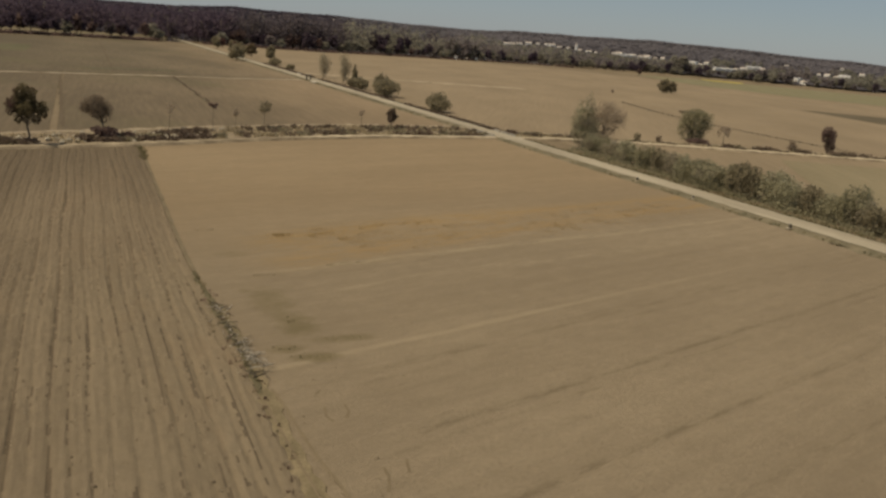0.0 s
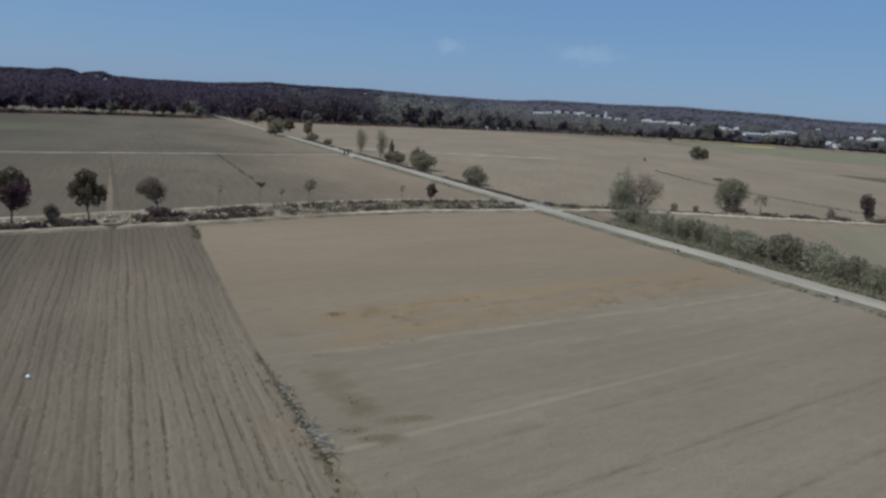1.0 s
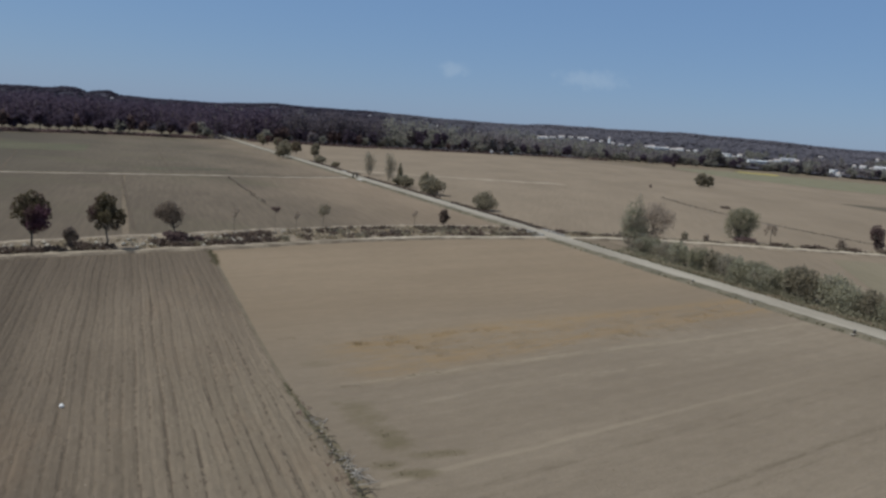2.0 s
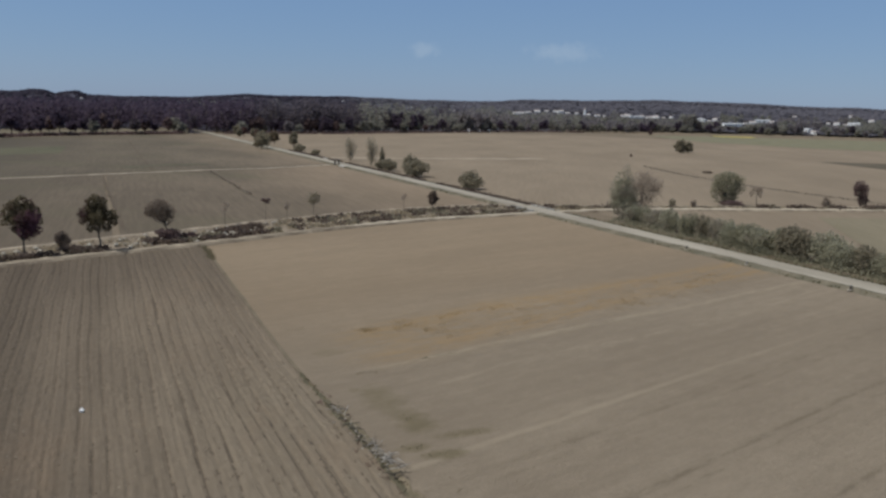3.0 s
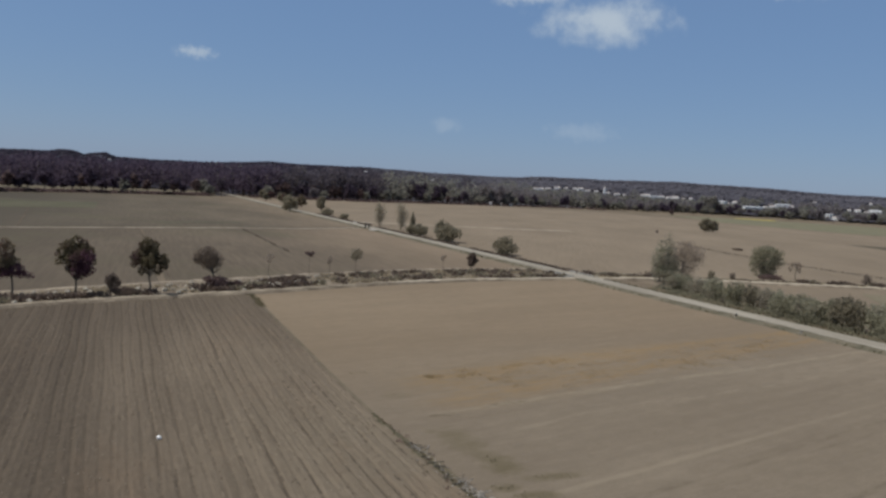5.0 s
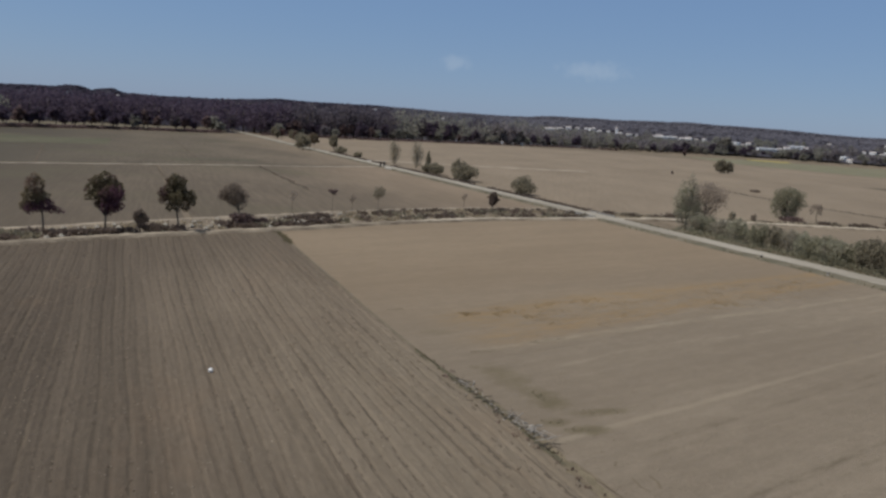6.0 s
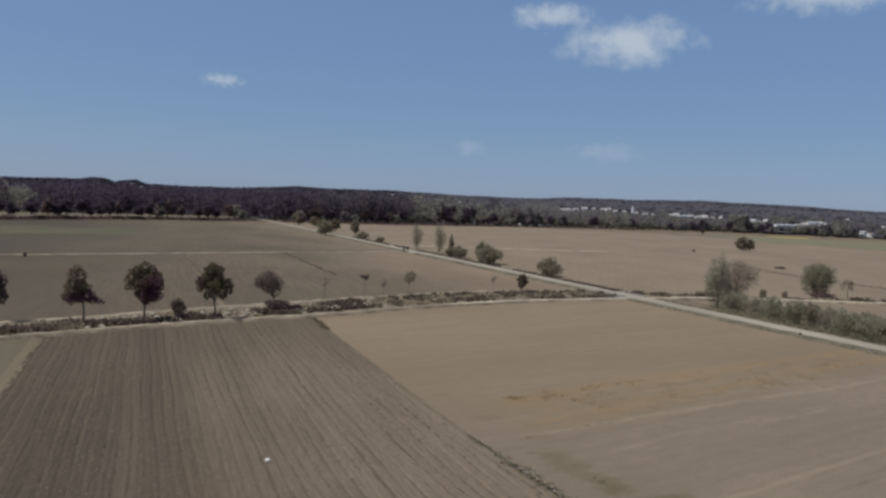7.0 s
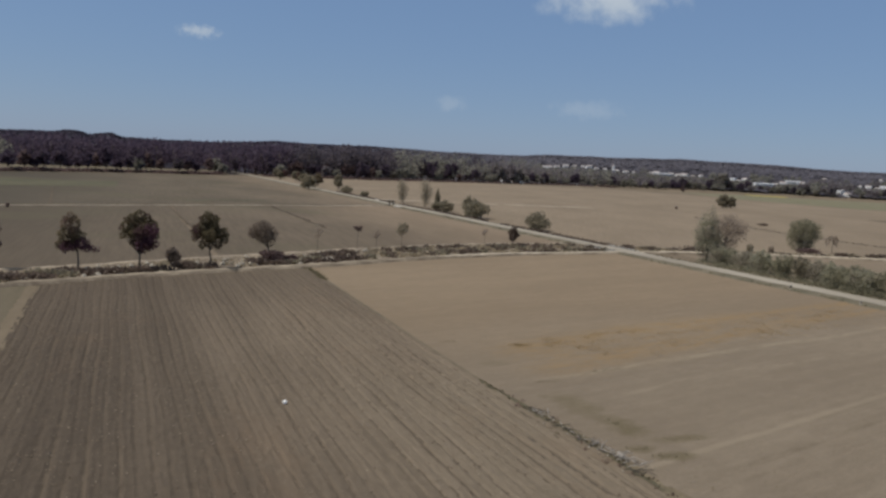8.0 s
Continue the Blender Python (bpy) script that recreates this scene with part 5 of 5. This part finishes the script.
# clods of earth
def clods(name, n, x0, x1, y0, y1, lo, hi, seed, label, lift, material):
    r = np.random.default_rng(seed)
    pieces = []
    for _ in range(n):
        x, y = r.uniform(x0, x1), y0 + (y1 - y0) * r.random() ** 1.5
        s = lo + (hi - lo) * r.random() ** 3
        v, f = blob(r, s, s * r.uniform(0.7, 1.2), s * 0.7)
        pieces.append((np.array(v) + (x, y, lift), f))
    tagged(new(name, mesh_of(name, *joined(pieces), material)), label, "clods", kind="stuff")


clods("clods", 4800, -31, -0.8, -95, -8, 0.03, 0.085, 210, "crumbled clods of earth on the ploughed field", 0.11, M_CLOD)
clods("clods", 4200, -31, -0.8, -96, -24, 0.02, 0.065, 212, "small dry crumbs of earth on the ploughed field", 0.13, M_SAND)
clods("clods", 3000, 1.0, 62, -96, -10, 0.02, 0.055, 211, "small clods of earth on the harrowed field", 0.05, M_RUT)
pale = new("stone", mesh_of("stone", *blob(drng, 0.20, 0.16, 0.17), M_WALL))
pale.matrix_basis = pose(-14.25, -58.9, 0.2)
tagged(pale, "white stone lying alone on the ploughed field", "stone")

# verge growth along the road
spots = [(ROAD_X - 2.7 + drng.normal() * 0.3, y, 0.12, drng.uniform(0.25, 0.6)) for y in np.arange(-100, 300, 0.9)]
spots += [(ROAD_X + 3.0 + drng.normal() * 0.5, y, 0.1, drng.uniform(0.5, 1.1)) for y in np.arange(-110, 20, 0.6)]
growth = [(70.9 + drng.normal() * 0.5, y, 0.02, drng.uniform(0.7, 1.5)) for y in np.arange(-112, 9, 0.4)]
tufts("hedge_foot_growth", growth, 0.13, L_GREEN, "tall dull green weeds along the foot of the hedge", "weeds", 22, 0.5, 208, 0.75)
# Dark tufts added here stand in for the bank's shadow line.
verge_shadow = [(ROAD_X + 3.3 + drng.normal() * 0.45, y, 0.1, drng.uniform(0.6, 1.3)) for y in np.arange(22, 262, 0.35) if noise.noise((y * 0.06, 3, 0)) > -0.25]
tufts("verge_shadow_growth", verge_shadow, 0.2, L_SCRUB, "dark tufts added for the shadow along the bank's foot", "weeds", 14, 0.45, 209, 0.5)
tufts("verge_growth", spots, 0.14, L_WEED, "rough dull green grass on the road's banks", "grass", 16, 0.45, 206, 0.26)
spots = [(18.1 + drng.normal() * 0.2, y, 0.03, drng.uniform(0.2, 0.55)) for y in np.arange(68, 141, 1.6)]
spots += [(np.interp(y, (18, 45, 72, 112, 150), (153.5, 155, 157.5, 168, 182)) + drng.normal() * 0.3, y, 0.03, drng.uniform(0.25, 0.6)) for y in np.arange(18, 150, 1.2)]
tufts("ditch_growth", spots, 0.2, L_SCRUB, "dark weeds growing along the field ditches", "weeds", 8, 0.35, 207, 0.3)

# ---- houses of the far village ----
def house(w, d, h, roof_mat, label, group="", flat=False):
    """A plastered house: wall, pitched roof with eaves, chimney, windows with sills, and a door."""
    root = base("house", 0, 0, 0, label, "house", group)
    p = part("wall", bm_mesh("wall", box(w, d, h + 4, 0.05), M_WALL), root)
    p.matrix_basis = pose(0, 0, h / 2 - 2)
    e, rh = 0.45, (0.5 if flat else d * 0.17)
    v = [(-w / 2 - e, -d / 2 - e, h), (w / 2 + e, -d / 2 - e, h), (w / 2 + e, d / 2 + e, h), (-w / 2 - e, d / 2 + e, h), (-w / 2 - e, 0, h + rh), (w / 2 + e, 0, h + rh)]
    v += [(x, y, z - 0.2) for x, y, z in v[:4]]
    f = [(0, 1, 5, 4), (2, 3, 4, 5), (1, 2, 5), (3, 0, 4), (6, 7, 1, 0), (7, 8, 2, 1), (8, 9, 3, 2), (9, 6, 0, 3), (9, 8, 7, 6)]
    roof = part("roof", mesh_of("roof", v, f, roof_mat), root)
    if not flat:
        p = part("chimney", bm_mesh("chimney", box(0.7, 0.7, 1.4), M_WALL), roof)
        p.matrix_basis = pose(w * 0.25, 0.6, h + rh)
    for storey in range(max(1, int(h // 2.8))):
        for k in range(max(2, int(w // 3.2))):
            x = -w / 2 + w * (k + 0.5) / max(2, int(w // 3.2))
            win = part("window", bm_mesh("window", box(1.0, 0.12, 1.2, 0.02), M_GLASS), root)
            win.matrix_basis = pose(x, -d / 2, 1.6 + 2.8 * storey)
            s = part("sill", bm_mesh("sill", box(1.2, 0.2, 0.1, 0.02), M_CONC), win)
            s.matrix_basis = pose(0, -0.06, -0.66)
    p = part("door", bm_mesh("door", box(1.0, 0.12, 2.1, 0.02), M_DARKPOST), root)
    p.matrix_basis = pose(w * 0.12, -d / 2 - 0.005, 1.05)
    return root


G_V = "houses of the far village"
kinds = [house(11, 8, 3.9, M_TILE, "white two-storey house with a clay tile roof", G_V), house(14, 8, 3.5, M_TILE, "long white house with a clay tile roof", G_V),
         house(8, 7, 4.1, M_TILE, "small white house with a clay tile roof", G_V), house(24, 10, 3.4, M_SHEET, "large white warehouse with a pale sheet roof", G_V, True),
         house(17, 9, 3.2, M_SHEET, "white shed with a pale sheet roof", G_V, True)]
SLOPE_R = np.arange(1040, 2500, 10.0)
# bearing, elevation in degrees, kind
PLACES = ((28.1, .24, 2), (28.5, .30, 1), (29.0, .34, 1), (29.6, .38, 0), (30.2, .46, 1), (30.8, .44, 2), (31.2, .40, 0), (31.7, .36, 1),
          (32.3, .34, 0), (33.1, .30, 1), (33.7, .22, 1), (34.2, .20, 2), (35.4, .26, 1), (35.7, .20, 0), (36.2, .14, 4), (36.7, .17, 2), (37.2, .17, 1),
          (37.6, .16, 0), (38.1, .19, 1), (38.6, .18, 2), (40.4, .03, 4), (41.0, .05, 1), (41.4, .10, 0), (42.5, -.22, 3), (43.3, -.06, 1), (43.7, -.05, 0),
          (44.3, .04, 4), (44.9, .0, 2), (46.8, -.46, 4), (47.5, -.64, 0), (48.2, .02, 2), (48.7, .0, 0), (49.2, -.02, 1), (49.8, -.02, 4), (50.6, .2, 0),
          (46.2, .42, 1), (49.4, .48, 2), (-0.6, .62, 1), (16.2, .84, 0), (20.9, .52, 2), (23.9, .36, 1), (26.9, .12, 2))
HOMES = []
hr = np.random.default_rng(300)
for k, (az, el, kind) in enumerate(PLACES):
    slope = [math.degrees(math.atan2(rolling(*at_bearing(az, q)) - 16, q)) for q in SLOPE_R]
    r = float(np.interp(el - 0.10, slope, SLOPE_R))
    x, y = at_bearing(az, r)
    turn = -az + hr.uniform(-28, 28)
    size = (1.05 if kind > 2 else hr.uniform(0.6, 1.0)) * (0.6 if az < 28 else 1.0)
    m = pose(x, y, rolling(x, y) - 0.2, 0, 0, turn) @ Matrix.Diagonal((size, size, max(0.62, size * 1.05), 1))
    HOMES.append((az, r, (0.8 if kind == 3 else 0.36) * (0.6 if az < 28 else 1.0), el))
    if k in (0, 1, 3, 14, 23):
        kinds[kind].matrix_basis = m
    else:
        copy_thing(kinds[kind], m)
tower = base("church_tower", *at_bearing(32.85, 1330), rolling(*at_bearing(32.85, 1330)), "white church tower with a pointed cap", "church")
p = part("shaft", bm_mesh("shaft", box(2.8, 2.8, 9, 0.1), M_WALL), tower)
p.matrix_basis = pose(0, 0, 3.5)
part("spire", mesh_of("spire", [(-1.6, -1.6, 8), (1.6, -1.6, 8), (1.6, 1.6, 8), (-1.6, 1.6, 8), (0, 0, 12)], [(0, 1, 4), (1, 2, 4), (2, 3, 4), (3, 0, 4), (3, 2, 1, 0)], M_TILE), tower)


def below_homes(az, r, h):
    """The height of a tree that leaves the houses behind it in view above its crown."""
    z = rolling(*at_bearing(az, r))
    for a, far, w, el in HOMES:
        if abs(az - a) < w and r < far + 20:
            h = min(h, 16 + r * math.tan(radians(el - 0.075)) - z)
    return h


# ---- the wood's edge, the wood and the hills ----
edge_kinds = []
EDGE_H = (9, 12, 10, 11, 14, 8, 10)
for k in range(7):
    leaf = (L_WOOD, L_WOOD, L_WOODG, L_PURPLE, L_WOOD, L_WOODG, L_WOODR)[k]
    edge_kinds.append(round_tree("tree", *at_bearing(-6 + 3.1 * k, wood_edge(-6 + 3.1 * k) + 6), EDGE_H[k], (7.5, 9, 8.5, 7, 8, 7.5, 8)[k], (2.2, 3, 1.8, 2.6, 3, 1.4, 1.5)[k], leaf, 320 + k,
                                 "dark tree at the edge of the wood", "trees at the wood's edge", 0, 650, 0.95, 0.28, lobes=7))
er = np.random.default_rng(330)
az = -34.0
while az < 52:
    r = wood_edge(az) + er.uniform(0, 26)
    if not (5.6 < az < 8.2):
        x, y = at_bearing(az, r)
        which = er.choice((0, 1, 3, 4)) if az < 5 else er.integers(6) if az < 23 else er.choice((2, 5, 6, 6, 1))
        tall = EDGE_H[which]
        s = below_homes(az, r, tall * er.uniform(0.75, 1.25)) / tall
        copy_thing(edge_kinds[which], Matrix.LocRotScale((x, y, rolling(x, y)), Euler((0, 0, er.uniform(0, 6.28))), (s, s, s)))
    az += er.uniform(0.35, 1.0) * 500 / r * (1.35 if az < 4 else 1)


for a, spread, tall, number in ((0.6, 0.7, 15, 4), (15.2, 0.8, 15, 4), (19.6, 0.7, 20, 4), (21.4, 0.4, 17, 2), (25.7, 1.0, 19, 5), (39.9, 0.25, 22, 3), (44.9, 0.3, 14, 2), (46.0, 0.8, 13, 4)):
    for _ in range(number):
        b = a + er.uniform(-spread, spread)
        x, y = at_bearing(b, wood_edge(b) + er.uniform(4, 30))
        s = tall / EDGE_H[4 if a < 24 else 6] * er.uniform(0.85, 1.1)
        copy_thing(edge_kinds[er.choice((1, 4)) if a < 24 else 6], Matrix.LocRotScale((x, y, rolling(x, y)), Euler((0, 0, er.uniform(0, 6.28))), (s * 0.8, s * 0.8, s)))

for a, w, h in ((25.0, 2.4, 3.4), (25.75, 1.6, 2.2), (26.4, 2.6, 2.8)):
    x, y = at_bearing(a, wood_edge(a) - 3)
    root = base("hut", x, y, 0, "small whitewashed hut at the foot of the wood", "hut", "huts at the wood's foot", -a)
    p = part("wall", bm_mesh("wall", box(w, w, h, 0.05), M_WALL), root)
    p.matrix_basis = pose(0, 0, h / 2)
    v = [(-w * 0.6, -w * 0.6, h), (w * 0.6, -w * 0.6, h), (w * 0.6, w * 0.6, h + 0.3), (-w * 0.6, w * 0.6, h + 0.3)]
    part("roof", mesh_of("roof", v + [(q[0], q[1], q[2] + 0.12) for q in v], [(3, 2, 1, 0), (4, 5, 6, 7), (0, 1, 5, 4), (1, 2, 6, 5), (2, 3, 7, 6), (3, 0, 4, 7)], M_TILE), root)
    p = part("door", bm_mesh("door", box(0.9, 0.12, 1.9, 0.02), M_DARKPOST), root)
    p.matrix_basis = pose(0, -w / 2 - 0.01, 0.95)

spots = []
for a in np.arange(-36, 5.6, 0.055):
    if noise.noise((a * 2.0, 1, 0)) > -0.38:
        x, y = at_bearing(a, wood_edge(a) + er.uniform(-2, 2))
        spots.append((x, y, 0, er.uniform(1.0, 2.2)))
for a in np.arange(8.4, 33, 0.05):
    if noise.noise((a * 1.6, 7, 0)) > -0.32:
        x, y = at_bearing(a, wood_edge(a) + er.uniform(-3, 0))
        spots.append((x, y, 0, er.uniform(0.9, 1.9)))
tufts("wood_edge_scrub", spots, 0.7, L_PURPLE, "dark scrub along the foot of the wood's edge", "scrub", 12, 0.7, 331, 1.0)


def wood(name, spots, leaf, per, size, label, seed, wide=0.34, canopy=False):
    """Many trees at a distance: stems and ragged crowns, over lumpy canopies where canopy is set. Spots: x, y, z, height."""
    r = np.random.default_rng(seed)
    pts, stems, lumps = [], [], []
    for x, y, z, h in spots:
        d = r.normal(size=(per, 3))
        d /= np.linalg.norm(d, axis=1)[:, None]
        q = d * (0.5 + 0.5 * r.random((per, 1)) ** 0.5) * (h * wide * r.uniform(0.7, 1.2), h * wide * r.uniform(0.7, 1.2), h * 0.42)
        q[:, :2] *= (1.15 - 0.5 * np.clip(q[:, 2:] / (h * 0.42), -1, 1))
        pts.append(q + (x, y, z + h * 0.56))
        if canopy:
            lv, lf = blob(r, h * wide * r.uniform(1.0, 1.6), h * wide * r.uniform(1.0, 1.6), h * r.uniform(0.22, 0.30))
            lumps.append((np.array(lv) + (x, y, z + h * 0.45), lf))
        else:
            stems.append(tube([(x, y, z - 1), (x + 0.02 * h * r.normal(), y, z + h * 0.7)], [0.014 * h, 0.006 * h], 4))
    v, f = leaves(np.concatenate(pts), size, r, 1.3)
    lv, lf = joined(lumps)
    sv, sf = joined(stems)
    n, k = len(v), len(v) + len(lv)
    me = mesh_of(name, v + lv + sv, f + [tuple(i + n for i in q) for q in lf] + [tuple(i + k for i in q) for q in sf], leaf)
    me.materials.append(M_BARK)
    me.polygons.foreach_set("material_index", [0] * (len(f) + len(lf)) + [1] * len(sf))
    me.polygons.foreach_set("use_smooth", [False] * len(f) + [True] * (len(lf) + len(sf)))
    tagged(new(name, me), label, "forest", kind="stuff")


dark, dusky, hazy, green = [], [], [], []
wr = np.random.default_rng(340)
for _ in range(2600):
    az = wr.uniform(-38, 56)
    e = wood_edge(az)
    gap = 168 if az < 5 else 24
    r = e + gap + 240 * wr.random() ** 1.4
    if 6.2 < az < 7.6 and r < e + 60:
        continue
    x, y = at_bearing(az, r)
    tall = np.interp(az, (-38, -5, 5, 14, 22, 28, 33, 40, 56), (21, 23, 24, 26, 24, 21, 15, 11, 9.5)) * wr.uniform(0.7, 1.2)
    tall = below_homes(az, r, tall)
    if tall < 2.5:
        continue
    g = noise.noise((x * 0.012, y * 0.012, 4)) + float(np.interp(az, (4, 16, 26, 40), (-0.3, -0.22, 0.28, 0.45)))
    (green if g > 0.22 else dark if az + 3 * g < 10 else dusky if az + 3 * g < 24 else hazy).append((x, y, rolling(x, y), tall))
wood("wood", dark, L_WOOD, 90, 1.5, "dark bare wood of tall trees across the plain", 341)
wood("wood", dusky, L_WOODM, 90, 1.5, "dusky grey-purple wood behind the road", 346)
wood("wood", hazy, L_WOODR, 90, 1.5, "grey-brown wood below the far village, paled for haze", 345)
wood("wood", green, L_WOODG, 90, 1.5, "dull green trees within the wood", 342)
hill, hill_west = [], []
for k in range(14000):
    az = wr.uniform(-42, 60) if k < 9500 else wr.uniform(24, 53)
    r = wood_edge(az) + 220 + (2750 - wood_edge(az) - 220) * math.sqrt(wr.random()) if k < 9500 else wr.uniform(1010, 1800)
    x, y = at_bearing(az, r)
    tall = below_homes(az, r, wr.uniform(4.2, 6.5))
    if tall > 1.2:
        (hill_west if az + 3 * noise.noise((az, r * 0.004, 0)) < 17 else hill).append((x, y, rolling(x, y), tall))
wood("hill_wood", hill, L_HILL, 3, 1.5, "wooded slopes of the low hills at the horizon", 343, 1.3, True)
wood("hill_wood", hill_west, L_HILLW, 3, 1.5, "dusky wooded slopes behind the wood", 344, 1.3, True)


# ---- clouds ----
def cloud(az, el, w, h, seed, strength, label):
    """A far soft cloud: a plain sheet high in the sky whose rim dissolves."""
    m = bpy.data.materials.new("cloud_vapour")
    m.use_nodes = True
    t = m.node_tree
    t.nodes.remove(t.nodes["Principled BSDF"])
    out = t.nodes["Material Output"]
    c = t.nodes.new("ShaderNodeTexCoord")
    n = add(t, "ShaderNodeTexNoise", Scale=3.2, Detail=7.0, Roughness=0.58)
    n.noise_dimensions = "4D"
    n.inputs["W"].default_value = seed * 3.7
    mp = t.nodes.new("ShaderNodeVectorMath")
    mp.operation = "MULTIPLY"
    mp.inputs[1].default_value = (w / h, 1, 1)
    t.links.new(c.outputs["Generated"], mp.inputs[0])
    t.links.new(mp.outputs[0], n.inputs["Vector"])
    g = t.nodes.new("ShaderNodeTexGradient")
    g.gradient_type = "SPHERICAL"
    sh = t.nodes.new("ShaderNodeMapping")
    sh.inputs["Location"].default_value = (-1, -1, 0)
    sh.inputs["Scale"].default_value = (2, 2, 0)
    t.links.new(c.outputs["Generated"], sh.inputs["Vector"])
    t.links.new(sh.outputs[0], g.inputs["Vector"])
    body = calc(t, "ADD", g.outputs["Fac"], calc(t, "MULTIPLY", calc(t, "SUBTRACT", n.outputs[0], 0.5), 1.5))
    alpha = calc(t, "MULTIPLY", ramp(t, body, 0.12, 0.95), strength)
    alpha = calc(t, "MULTIPLY", alpha, ramp(t, g.outputs["Fac"], 0.0, 0.25))
    e = add(t, "ShaderNodeEmission", Color=(0.50, 0.58, 0.68, 1), Strength=0.9)
    tr = t.nodes.new("ShaderNodeBsdfTransparent")
    mix = t.nodes.new("ShaderNodeMixShader")
    t.links.new(alpha, mix.inputs[0])
    t.links.new(tr.outputs[0], mix.inputs[1])
    t.links.new(e.outputs[0], mix.inputs[2])
    t.links.new(mix.outputs[0], out.inputs["Surface"])
    R = 4300
    x, y = at_bearing(az, R * math.cos(radians(el)))
    z = 16 + R * math.sin(radians(el))
    k = R * math.pi / 180
    ob = new("cloud", mesh_of("cloud", [(-w * k / 2, -h * k / 2, 0), (w * k / 2, -h * k / 2, 0), (w * k / 2, h * k / 2, 0), (-w * k / 2, h * k / 2, 0)], [(0, 1, 2, 3)], m))
    ob.matrix_basis = look((x, y, z), (2 * x - EYE[0], 2 * y - EYE[1], 2 * z - 16))
    ob.visible_shadow = False
    tagged(ob, label, "cloud", "clouds", "structure")


cloud(32.0, 11.7, 13.0, 4.6, 1, 0.95, "white fair-weather cloud with a ragged rim")
cloud(27.0, 13.3, 8.0, 2.4, 2, 0.8, "small white cloud beside a larger one")
cloud(44.5, 14.2, 13.0, 3.2, 3, 0.8, "pale thin cloud high in the sky")
cloud(4.5, 7.9, 3.8, 1.3, 4, 0.7, "small pale wisp of cloud")
cloud(21.7, 4.3, 3.0, 1.8, 5, 0.24, "faint low cloud wisp")
cloud(31.2, 4.3, 7.0, 2.0, 6, 0.24, "faint low cloud wisp")
